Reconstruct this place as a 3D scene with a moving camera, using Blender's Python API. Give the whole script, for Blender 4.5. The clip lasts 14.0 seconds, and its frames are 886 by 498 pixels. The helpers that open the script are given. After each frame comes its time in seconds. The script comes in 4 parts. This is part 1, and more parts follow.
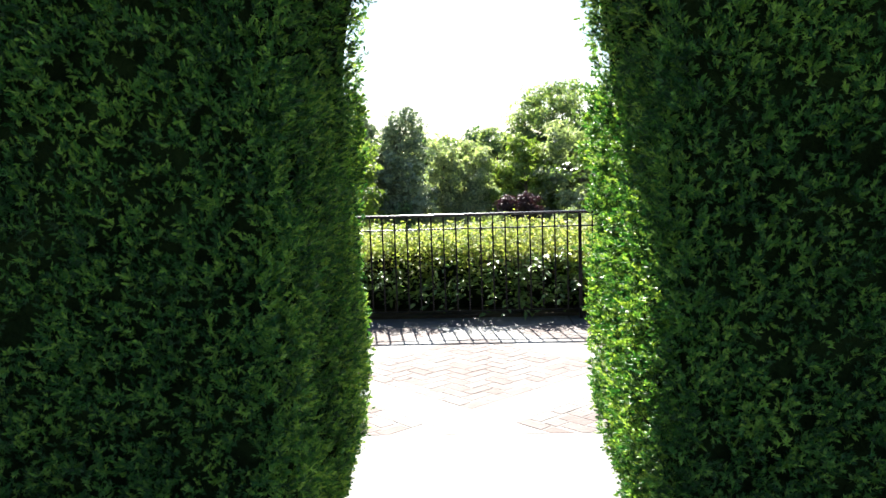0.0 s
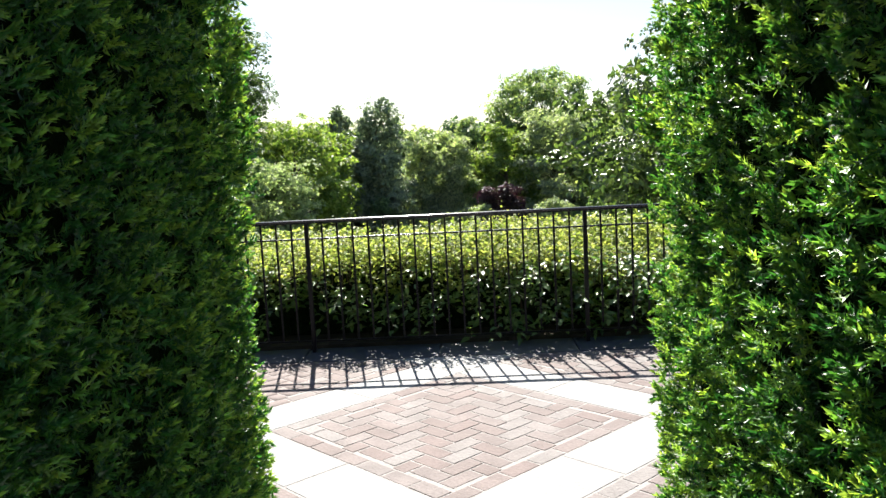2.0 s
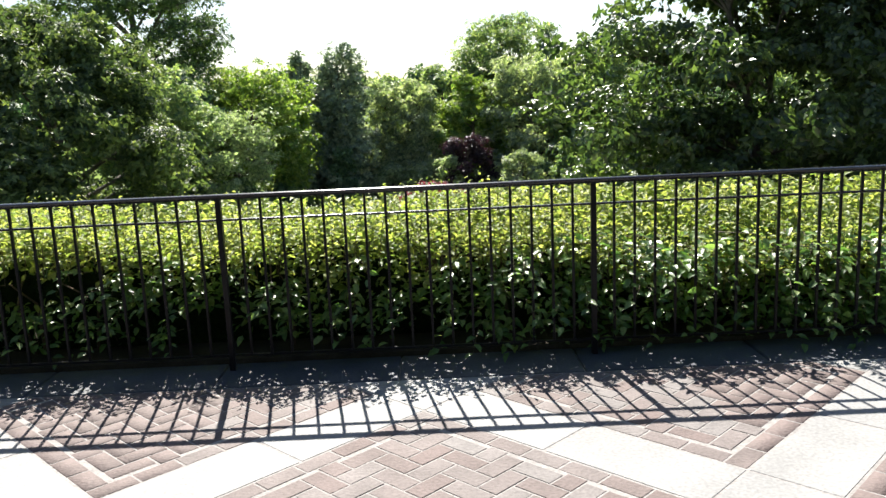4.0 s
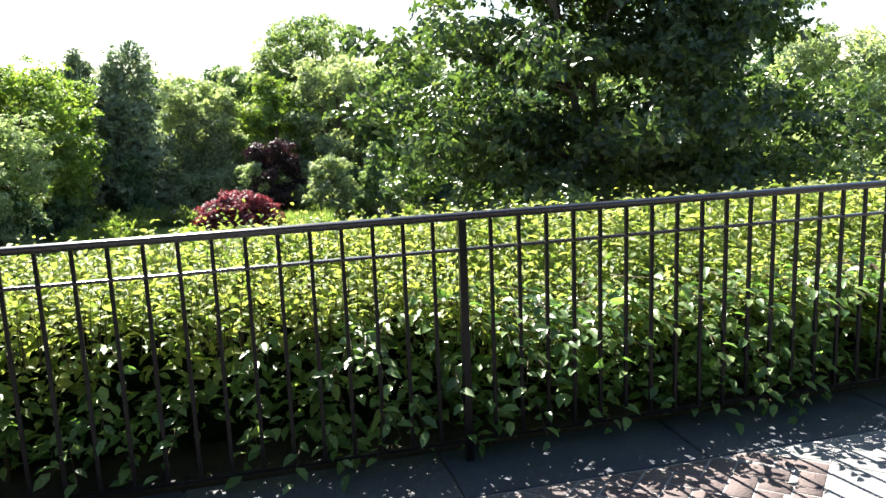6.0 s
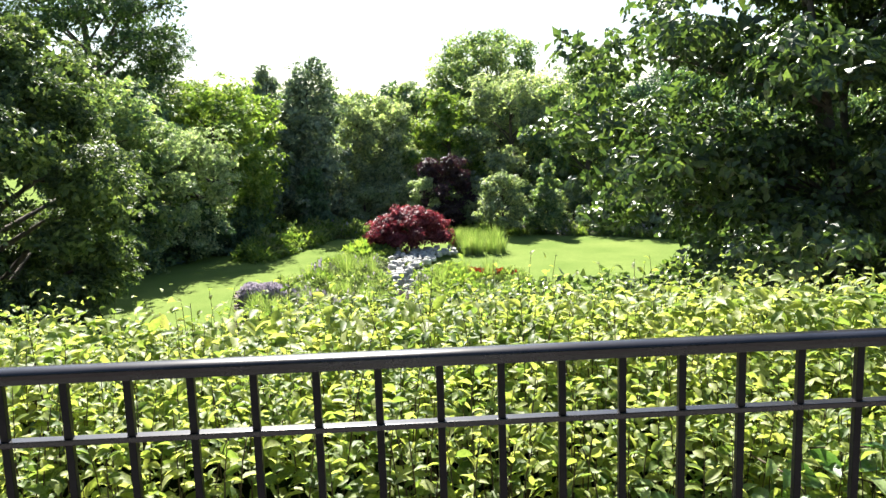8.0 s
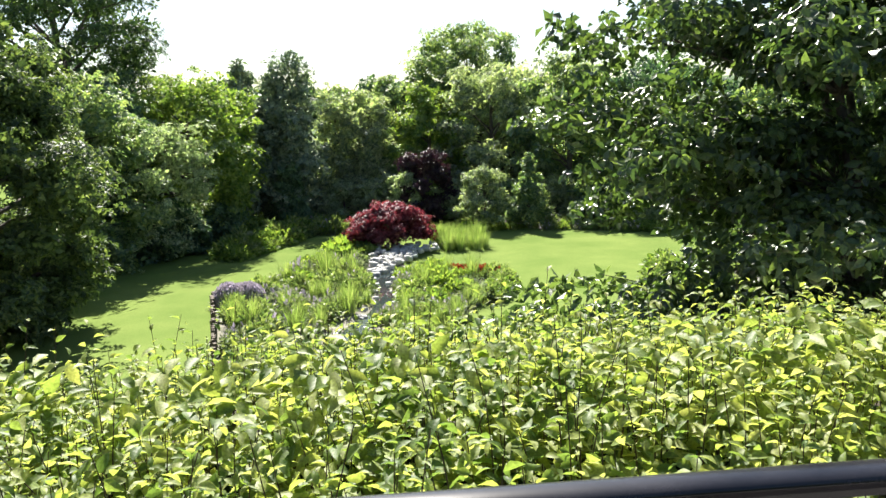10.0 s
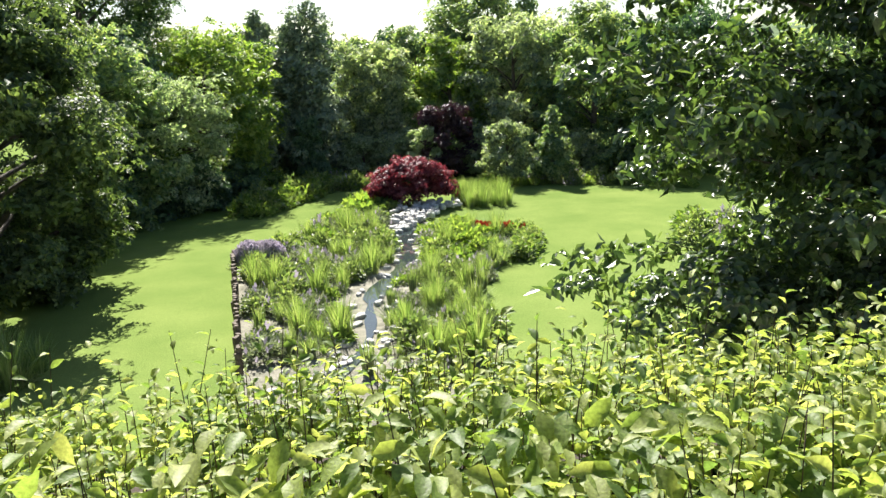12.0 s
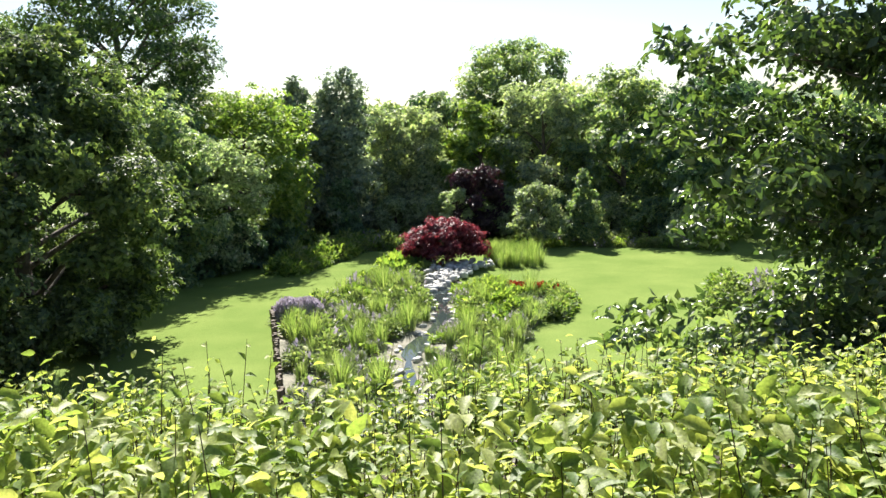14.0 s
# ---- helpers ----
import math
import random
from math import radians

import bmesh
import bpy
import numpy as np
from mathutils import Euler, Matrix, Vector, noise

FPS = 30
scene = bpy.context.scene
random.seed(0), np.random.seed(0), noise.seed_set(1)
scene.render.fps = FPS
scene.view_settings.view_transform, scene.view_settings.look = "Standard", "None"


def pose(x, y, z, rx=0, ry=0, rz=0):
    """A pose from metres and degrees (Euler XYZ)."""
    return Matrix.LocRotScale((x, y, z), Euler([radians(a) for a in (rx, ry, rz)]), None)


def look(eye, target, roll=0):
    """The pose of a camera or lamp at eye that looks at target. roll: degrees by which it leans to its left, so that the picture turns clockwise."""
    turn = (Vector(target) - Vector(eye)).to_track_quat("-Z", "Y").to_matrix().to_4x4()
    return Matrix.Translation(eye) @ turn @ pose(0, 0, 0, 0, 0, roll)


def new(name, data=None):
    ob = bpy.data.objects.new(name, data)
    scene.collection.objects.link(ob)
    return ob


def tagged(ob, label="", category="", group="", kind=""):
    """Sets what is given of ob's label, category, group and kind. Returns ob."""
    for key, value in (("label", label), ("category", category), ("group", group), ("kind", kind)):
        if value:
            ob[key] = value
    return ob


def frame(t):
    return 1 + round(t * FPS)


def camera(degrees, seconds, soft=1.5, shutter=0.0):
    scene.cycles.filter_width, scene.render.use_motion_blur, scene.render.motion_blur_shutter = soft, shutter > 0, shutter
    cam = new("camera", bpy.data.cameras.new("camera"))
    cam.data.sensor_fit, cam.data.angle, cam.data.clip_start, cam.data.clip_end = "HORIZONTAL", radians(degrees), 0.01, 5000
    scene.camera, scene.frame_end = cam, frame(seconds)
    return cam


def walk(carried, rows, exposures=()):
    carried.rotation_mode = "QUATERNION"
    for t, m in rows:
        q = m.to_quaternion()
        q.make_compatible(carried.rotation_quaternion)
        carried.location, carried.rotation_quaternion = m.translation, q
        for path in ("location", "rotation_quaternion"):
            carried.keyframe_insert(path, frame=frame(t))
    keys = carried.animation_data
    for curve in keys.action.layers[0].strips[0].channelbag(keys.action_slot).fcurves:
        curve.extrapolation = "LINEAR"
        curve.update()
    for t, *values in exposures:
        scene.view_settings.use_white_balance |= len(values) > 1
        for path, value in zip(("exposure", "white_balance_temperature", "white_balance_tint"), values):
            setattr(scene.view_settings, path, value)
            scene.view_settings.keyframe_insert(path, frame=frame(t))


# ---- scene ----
cam = camera(58.2, 14.0)
ROWS = [
    (0.0, 0.000, 0.000, 1.470, 3.21, -5.93, 1.81),
    (0.5, -0.025, 0.333, 1.486, 2.12, -5.46, 1.74),
    (1.0, -0.004, 0.707, 1.449, 0.15, -5.56, 2.58),
    (1.5, 0.016, 1.106, 1.434, -0.26, -6.01, 2.32),
    (2.0, -0.014, 1.537, 1.440, 1.69, -6.56, 2.87),
    (4.5, -0.034, 3.446, 1.460, -3.02, -10.61, 2.03),
    (5.0, -0.033, 3.824, 1.442, -7.21, -10.39, 1.27),
    (5.5, -0.024, 4.187, 1.445, -12.70, -10.56, 2.35),
    (6.0, 0.027, 4.572, 1.449, -14.62, -10.57, 2.28),
    (6.5, -0.003, 4.959, 1.425, -12.49, -9.83, 2.04),
    (7.0, -0.068, 5.326, 1.429, -9.84, -9.19, 2.75),
    (7.5, -0.079, 5.706, 1.447, -5.22, -8.90, 2.67),
    (8.0, -0.134, 6.048, 1.444, -2.74, -9.00, 1.87),
    (10.5, -0.170, 6.940, 1.410, -4.45, -9.81, 2.29),
    (11.0, -0.245, 7.226, 1.404, -4.48, -11.08, 2.22),
    (11.5, -0.293, 7.362, 1.413, -3.68, -12.27, 2.17),
    (12.0, -0.347, 7.401, 1.436, -3.03, -12.74, 2.55),
    (12.5, -0.381, 7.408, 1.446, -2.45, -12.48, 2.75),
    (13.0, -0.339, 7.402, 1.432, -1.78, -12.19, 3.14),
    (13.5, -0.424, 7.296, 1.454, -1.79, -8.99, 2.85),
    (14.0, -0.779, 6.950, 1.436, -1.22, -8.20, 2.21),
]
walk(cam, [(t, pose(x, y, z, 90 + pitch, roll, yaw)) for t, x, y, z, yaw, pitch, roll in ROWS],
     [(0.0, 2.25), (1.0, 2.0), (2.0, 1.8), (4.5, 1.7), (5.5, 2.03), (6.5, 2.3), (7.5, 2.12), (8.2, 1.95), (10.5, 1.75), (14.0, 1.7)])

# ---- light ----
world = bpy.data.worlds.new("world")
scene.world = world
world.use_nodes = True
sky = world.node_tree.nodes.new("ShaderNodeTexSky")
sky.sky_type = "NISHITA"
sky.sun_disc = False
sky.sun_elevation = radians(45)
sky.sun_rotation = radians(-9.6)
sky.dust_density = 0.8
sky.ozone_density = 1.0
back = world.node_tree.nodes["Background"]
back.inputs["Strength"].default_value = 0.046
world.node_tree.links.new(sky.outputs["Color"], back.inputs["Color"])
sun_data = bpy.data.lights.new("sun", "SUN")
sun_data.energy = 5.0
sun_data.angle = radians(0.42)
sun_data.color = (1.0, 0.95, 0.86)
sun = new("sun", sun_data)
sun.matrix_world = look((-6.8, 40, 40), (0, 0, 0))

# ---- materials ----


def nodes_of(name):
    m = bpy.data.materials.new(name)
    m.use_nodes = True
    return m, m.node_tree.nodes, m.node_tree.links, m.node_tree.nodes["Principled BSDF"]


def rgba(c):
    return (*c, 1.0)


def surface(name, c1, c2, scale=6.0, rough=0.7, bump=0.3, metal=0.0, fine=60.0, spots=None, per_object=0.0, height=0.01, spec=0.4):
    """Two-scale noise colour with fine relief; per_object varies brightness from piece to piece."""
    m, n, l, p = nodes_of(name)
    co = n.new("ShaderNodeTexCoord")
    src = co.outputs["Object"]
    if per_object:
        geo = n.new("ShaderNodeNewGeometry")
        src = geo.outputs["Position"]
    big = n.new("ShaderNodeTexNoise")
    big.inputs["Scale"].default_value, big.inputs["Detail"].default_value = scale, 6
    small = n.new("ShaderNodeTexNoise")
    small.inputs["Scale"].default_value, small.inputs["Detail"].default_value = fine, 4
    l.new(src, big.inputs["Vector"])
    l.new(src, small.inputs["Vector"])
    ramp = n.new("ShaderNodeValToRGB")
    ramp.color_ramp.elements[0].position, ramp.color_ramp.elements[1].position = 0.32, 0.68
    ramp.color_ramp.elements[0].color, ramp.color_ramp.elements[1].color = rgba(c1), rgba(c2)
    l.new(big.outputs["Fac"], ramp.inputs["Fac"])
    mixs = n.new("ShaderNodeMix")
    mixs.data_type, mixs.blend_type = "RGBA", "OVERLAY"
    mixs.inputs["Factor"].default_value = 0.45
    l.new(ramp.outputs["Color"], mixs.inputs["A"])
    l.new(small.outputs["Fac"], mixs.inputs["B"])
    out = mixs.outputs["Result"]
    if per_object:
        info = n.new("ShaderNodeObjectInfo")
        hsv = n.new("ShaderNodeHueSaturation")
        mr = n.new("ShaderNodeMapRange")
        mr.inputs["To Min"].default_value, mr.inputs["To Max"].default_value = 1 - per_object, 1 + per_object
        l.new(info.outputs["Random"], mr.inputs["Value"])
        l.new(mr.outputs["Result"], hsv.inputs["Value"])
        mh = n.new("ShaderNodeMapRange")
        mh.inputs["To Min"].default_value, mh.inputs["To Max"].default_value = 1.3, 0.4
        l.new(info.outputs["Random"], mh.inputs["Value"])
        l.new(mh.outputs["Result"], hsv.inputs["Saturation"])
        l.new(out, hsv.inputs["Color"])
        out = hsv.outputs["Color"]
    l.new(out, p.inputs["Base Color"])
    p.inputs["Roughness"].default_value, p.inputs["Metallic"].default_value = rough, metal
    p.inputs["Specular IOR Level"].default_value = spec
    b = n.new("ShaderNodeBump")
    b.inputs["Strength"].default_value, b.inputs["Distance"].default_value = bump, height
    l.new(small.outputs["Fac"], b.inputs["Height"])
    l.new(b.outputs["Normal"], p.inputs["Normal"])
    return m


def leafy(name, stops, glow, through_light=0.4, rough=0.4, spec=0.5, patch=0.6, fine=55.0):
    """Leaf: colour picked leaf by leaf, light passing through, patches of tone over the crown."""
    m, n, l, p = nodes_of(name)
    geo = n.new("ShaderNodeNewGeometry")
    ramp = n.new("ShaderNodeValToRGB")
    els = ramp.color_ramp.elements
    while len(els) < len(stops):
        els.new(0.5)
    for i, c in enumerate(stops):
        els[i].position = i / (len(stops) - 1)
        els[i].color = rgba(c)
    noi = n.new("ShaderNodeTexNoise")
    noi.inputs["Scale"].default_value, noi.inputs["Detail"].default_value = patch, 3
    l.new(geo.outputs["Position"], noi.inputs["Vector"])
    add = n.new("ShaderNodeMath")
    add.operation = "MULTIPLY_ADD"
    l.new(noi.outputs["Fac"], add.inputs[0])
    add.inputs[1].default_value = 1.0
    sub = n.new("ShaderNodeMath")
    sub.operation = "MULTIPLY_ADD"
    l.new(geo.outputs["Random Per Island"], sub.inputs[0])
    sub.inputs[1].default_value, sub.inputs[2].default_value = 1.0, -0.5
    l.new(sub.outputs["Value"], add.inputs[2])
    l.new(add.outputs["Value"], ramp.inputs["Fac"])
    vein = n.new("ShaderNodeTexNoise")
    vein.inputs["Scale"].default_value, vein.inputs["Detail"].default_value = fine, 2
    l.new(geo.outputs["Position"], vein.inputs["Vector"])
    tone = n.new("ShaderNodeMapRange")
    tone.inputs["From Min"].default_value, tone.inputs["From Max"].default_value = 0.3, 0.7
    tone.inputs["To Min"].default_value, tone.inputs["To Max"].default_value = 0.72, 1.25
    l.new(vein.outputs["Fac"], tone.inputs["Value"])
    shade = n.new("ShaderNodeVectorMath")
    shade.operation = "SCALE"
    l.new(ramp.outputs["Color"], shade.inputs[0])
    l.new(tone.outputs["Result"], shade.inputs["Scale"])
    relief = n.new("ShaderNodeBump")
    relief.inputs["Strength"].default_value, relief.inputs["Distance"].default_value = 0.5, 0.3 / fine
    l.new(vein.outputs["Fac"], relief.inputs["Height"])
    l.new(relief.outputs["Normal"], p.inputs["Normal"])
    l.new(shade.outputs["Vector"], p.inputs["Base Color"])
    p.inputs["Roughness"].default_value = rough
    p.inputs["Specular IOR Level"].default_value = spec
    tr = n.new("ShaderNodeBsdfTranslucent")
    tint = n.new("ShaderNodeMix")
    tint.data_type, tint.blend_type = "RGBA", "MULTIPLY"
    tint.inputs["Factor"].default_value = 1.0
    l.new(shade.outputs["Vector"], tint.inputs["A"])
    tint.inputs["B"].default_value = rgba(glow)
    l.new(tint.outputs["Result"], tr.inputs["Color"])
    mix = n.new("ShaderNodeMixShader")
    mix.inputs["Fac"].default_value = through_light
    l.new(p.outputs["BSDF"], mix.inputs[1])
    l.new(tr.outputs["BSDF"], mix.inputs[2])
    l.new(mix.outputs["Shader"], n["Material Output"].inputs["Surface"])
    return m


M_STONE = surface("pale_flagstone", (0.19, 0.19, 0.192), (0.25, 0.249, 0.25), 2.2, 0.75, 0.25, per_object=0.06)
M_COPING = surface("bluestone", (0.045, 0.050, 0.064), (0.075, 0.082, 0.10), 3.0, 0.7, 0.25, per_object=0.06)
M_BRICK = surface("paving_brick", (0.108, 0.084, 0.081), (0.158, 0.125, 0.121), 5.0, 0.8, 0.5, per_object=0.15)
M_MORTAR = surface("pale_mortar", (0.21, 0.198, 0.193), (0.275, 0.26, 0.254), 14.0, 0.9, 0.5)
M_SOIL = surface("dark_soil", (0.025, 0.018, 0.012), (0.06, 0.045, 0.03), 5.0, 0.95, 0.8)
M_WALL = surface("retaining_stone", (0.22, 0.20, 0.18), (0.36, 0.33, 0.30), 2.0, 0.85, 0.6)
M_METAL = surface("black_painted_iron", (0.006, 0.006, 0.008), (0.014, 0.013, 0.016), 20.0, 0.28, 0.08, fine=220.0, height=0.002, spec=0.16)
M_RAIL = surface("worn_iron_handrail", (0.008, 0.008, 0.011), (0.02, 0.019, 0.023), 12.0, 0.26, 0.03, fine=180.0, height=0.001, spec=0.6)
M_BARK = surface("grey_brown_bark", (0.05, 0.04, 0.032), (0.13, 0.11, 0.09), 5.0, 0.9, 0.9, fine=25.0, height=0.03)
M_TWIG = surface("brown_twig", (0.05, 0.035, 0.02), (0.10, 0.07, 0.04), 20.0, 0.8, 0.3)
M_LAWN = surface("mown_lawn", (0.118, 0.172, 0.046), (0.162, 0.214, 0.062), 0.5, 0.9, 0.6, fine=28.0, height=0.03, spec=0.0)
M_ROCK = surface("pale_slab_rock", (0.34, 0.335, 0.32), (0.56, 0.55, 0.53), 2.5, 0.75, 0.7, per_object=0.15, height=0.03)
M_GRAVEL = surface("beige_gravel", (0.11, 0.11, 0.075), (0.23, 0.215, 0.17), 3.0, 0.9, 1.0, fine=18.0, height=0.05)
M_STAKE = surface("weathered_stake", (0.06, 0.045, 0.035), (0.15, 0.12, 0.09), 9.0, 0.85, 0.6)
# near-black colour holds the shade deep inside both hedges
M_INNER_SHADE = surface("painted_inner_shade", (0.006, 0.012, 0.005), (0.016, 0.028, 0.010), 9.0, 1.0, 1.0, fine=50.0, height=0.05, spec=0.0)
M_HILL = surface("far_wooded_hill", (0.05, 0.09, 0.035), (0.09, 0.14, 0.05), 0.05, 1.0, 0.6, fine=0.5, height=2.0)
M_YEW = leafy("yew_needles", [(0.008, 0.050, 0.014), (0.021, 0.110, 0.024), (0.078, 0.215, 0.046), (0.20, 0.37, 0.078)], (2.7, 2.1, 0.9), 0.42, 0.4, 0.6, 2.5)
M_HORN = leafy("hornbeam_leaf", [(0.098, 0.160, 0.046), (0.176, 0.240, 0.068), (0.278, 0.328, 0.10), (0.36, 0.39, 0.155)], (1.74, 1.72, 0.92), 0.5, 0.5, 0.25, 1.8, 150.0)
M_HORN_OLD = leafy("hornbeam_old_leaf", [(0.06, 0.125, 0.04), (0.105, 0.19, 0.06), (0.16, 0.255, 0.085), (0.25, 0.33, 0.12)], (1.7, 1.9, 0.9), 0.45, 0.38, 0.6, 1.8, 110.0)
M_DOG = leafy("dogwood_leaf", [(0.026, 0.046, 0.024), (0.044, 0.074, 0.034), (0.075, 0.112, 0.046), (0.13, 0.172, 0.066)], (1.7, 1.9, 0.75), 0.38, 0.34, 0.6, 0.7)
M_TREE = {
    "mid": leafy("tree_leaf_mid", [(0.076, 0.124, 0.087), (0.129, 0.199, 0.119), (0.218, 0.284, 0.154), (0.332, 0.378, 0.208)], (1.7, 1.8, 0.7), 0.45, 0.45, 0.4, 0.35),
    "bright": leafy("tree_leaf_bright", [(0.079, 0.132, 0.050), (0.132, 0.201, 0.067), (0.198, 0.258, 0.090), (0.277, 0.322, 0.123)], (1.7, 1.9, 0.6), 0.45, 0.5, 0.3, 0.4),
    "dark": leafy("tree_leaf_dark", [(0.043, 0.085, 0.057), (0.072, 0.128, 0.074), (0.109, 0.182, 0.095), (0.169, 0.247, 0.127)], (1.5, 1.7, 0.8), 0.28, 0.5, 0.35, 0.35),
    "shade": leafy("tree_leaf_shade", [(0.037, 0.059, 0.035), (0.061, 0.095, 0.050), (0.104, 0.148, 0.073), (0.183, 0.222, 0.107)], (1.7, 1.8, 0.7), 0.36, 0.55, 0.25, 0.9),
    "oak": leafy("oak_leaf", [(0.028, 0.056, 0.024), (0.046, 0.084, 0.034), (0.075, 0.122, 0.046), (0.13, 0.185, 0.068)], (1.6, 1.8, 0.7), 0.3, 0.5, 0.35, 0.35),
    "pine": leafy("pine_needles", [(0.107, 0.150, 0.118), (0.162, 0.210, 0.158), (0.231, 0.284, 0.188), (0.328, 0.357, 0.237)], (1.4, 1.6, 0.9), 0.2, 0.6, 0.3, 0.4),
    "silver": leafy("tree_leaf_silver", [(0.166, 0.219, 0.143), (0.260, 0.320, 0.210), (0.377, 0.420, 0.289), (0.495, 0.521, 0.385)], (1.5, 1.7, 0.8), 0.45, 0.5, 0.4, 0.5),
    "pale": leafy("tree_leaf_pale", [(0.140, 0.174, 0.142), (0.222, 0.268, 0.192), (0.332, 0.371, 0.242), (0.443, 0.453, 0.326)], (1.6, 1.8, 0.8), 0.45, 0.5, 0.4, 0.3),
    "red": leafy("red_maple_leaf", [(0.070, 0.016, 0.028), (0.120, 0.030, 0.046), (0.180, 0.055, 0.074), (0.270, 0.100, 0.121)], (1.8, 0.8, 0.8), 0.45, 0.5, 0.4, 0.9),
    "plum": leafy("plum_leaf", [(0.018, 0.012, 0.018), (0.03, 0.016, 0.025), (0.05, 0.03, 0.035), (0.06, 0.04, 0.04)], (1.5, 0.8, 0.9), 0.25, 0.5, 0.4, 0.6),
    "lavender": leafy("lavender_flower", [(0.28, 0.27, 0.27), (0.36, 0.34, 0.36), (0.43, 0.40, 0.44), (0.50, 0.47, 0.51)], (1.2, 1.1, 1.3), 0.3, 0.8, 0.2, 1.5),
    "rust": leafy("rust_flower", [(0.18, 0.03, 0.02), (0.26, 0.05, 0.03), (0.32, 0.09, 0.05)], (1.5, 0.8, 0.6), 0.3, 0.7, 0.2, 1.5),
    "grass": leafy("reed_blade", [(0.127, 0.193, 0.072), (0.187, 0.259, 0.100), (0.253, 0.319, 0.143), (0.341, 0.380, 0.215)], (1.6, 1.7, 0.7), 0.4, 0.5, 0.4, 1.2),
    "iris": leafy("iris_blade", [(0.094, 0.132, 0.066), (0.148, 0.188, 0.094), (0.202, 0.232, 0.121), (0.269, 0.276, 0.168)], (1.6, 1.9, 0.7), 0.4, 0.45, 0.4, 1.2),
    "grey": leafy("grey_green_herb", [(0.10, 0.13, 0.08), (0.15, 0.18, 0.11), (0.21, 0.24, 0.15), (0.28, 0.30, 0.20)], (1.3, 1.4, 0.9), 0.35, 0.6, 0.3, 1.2),
}
wm, wn, wl, wp = nodes_of("stream_water")
wp.inputs["Base Color"].default_value = (0.03, 0.04, 0.04, 1)
wp.inputs["Roughness"].default_value = 0.04
wnoise = wn.new("ShaderNodeTexNoise")
wnoise.inputs["Scale"].default_value = 7.0
wb = wn.new("ShaderNodeBump")
wb.inputs["Strength"].default_value, wb.inputs["Distance"].default_value = 0.5, 0.05
wl.new(wnoise.outputs["Fac"], wb.inputs["Height"])
wl.new(wb.outputs["Normal"], wp.inputs["Normal"])
M_WATER = wm

# ---- mesh helpers ----


def mesh_of(name, V, F, mats, smooth=False, slots=None):
    """A mesh from arrays of vertices and triangles."""
    V, F = np.asarray(V, np.float32), np.asarray(F, np.int32)
    me = bpy.data.meshes.new(name)
    me.vertices.add(len(V))
    me.vertices.foreach_set("co", V.ravel())
    me.loops.add(F.size)
    me.loops.foreach_set("vertex_index", F.ravel())
    me.polygons.add(len(F))
    me.polygons.foreach_set("loop_start", np.arange(0, F.size, 3, dtype=np.int32))
    me.polygons.foreach_set("loop_total", np.full(len(F), 3, np.int32))
    if smooth:
        me.polygons.foreach_set("use_smooth", np.ones(len(F), bool))
    for m in mats if isinstance(mats, (list, tuple)) else [mats]:
        me.materials.append(m)
    if slots is not None:
        me.polygons.foreach_set("material_index", np.asarray(slots, np.int32))
    me.update()
    me.validate()
    return me


def part(name, bm, material, parent=None, label=""):
    """Links a bmesh, or a ready mesh, as one object under a thing."""
    if isinstance(bm, bmesh.types.BMesh):
        me = bpy.data.meshes.new(name)
        bm.to_mesh(me)
        bm.free()
        me.materials.append(material)
    else:
        me = bm
    ob = new(name, me)
    if parent:
        ob.parent = parent
    return tagged(ob, label)


def box(x0, x1, y0, y1, z0, z1, bevel=0.0, bm=None):
    bm = bm or bmesh.new()
    made = bmesh.ops.create_cube(bm, size=1)["verts"]
    bmesh.ops.transform(bm, verts=made, matrix=Matrix.LocRotScale(((x0 + x1) / 2, (y0 + y1) / 2, (z0 + z1) / 2), None, (x1 - x0, y1 - y0, z1 - z0)))
    if bevel:
        edges = {e for v in made for e in v.link_edges}
        bmesh.ops.bevel(bm, geom=list(edges), offset=bevel, segments=2, affect="EDGES", profile=0.6)
    return bm


def tubes(paths, sides=6):
    """Tapered tubes: each path is a list of (x, y, z, radius)."""
    VV, FF, base = [], [], 0
    ang = np.arange(sides) * 2 * np.pi / sides
    for path in paths:
        P = np.array(path, float)
        n = len(P)
        T = np.gradient(P[:, :3], axis=0)
        T /= np.linalg.norm(T, axis=1, keepdims=True) + 1e-9
        ref = np.where(np.abs(T[:, 2:3]) > 0.9, [[1.0, 0, 0]], [[0, 0, 1.0]])
        A = np.cross(T, ref)
        A /= np.linalg.norm(A, axis=1, keepdims=True) + 1e-9
        B = np.cross(T, A)
        ring = P[:, None, :3] + P[:, None, 3:4] * (np.cos(ang)[None, :, None] * A[:, None] + np.sin(ang)[None, :, None] * B[:, None])
        VV.append(ring.reshape(-1, 3))
        i = np.arange(n - 1)[:, None] * sides
        j = np.arange(sides)[None]
        k = (j + 1) % sides
        a, b, c, d = base + i + j, base + i + k, base + i + sides + k, base + i + sides + j
        FF += [np.stack([a, b, c], -1).reshape(-1, 3), np.stack([a, c, d], -1).reshape(-1, 3)]
        base += n * sides
    return np.concatenate(VV), np.concatenate(FF)


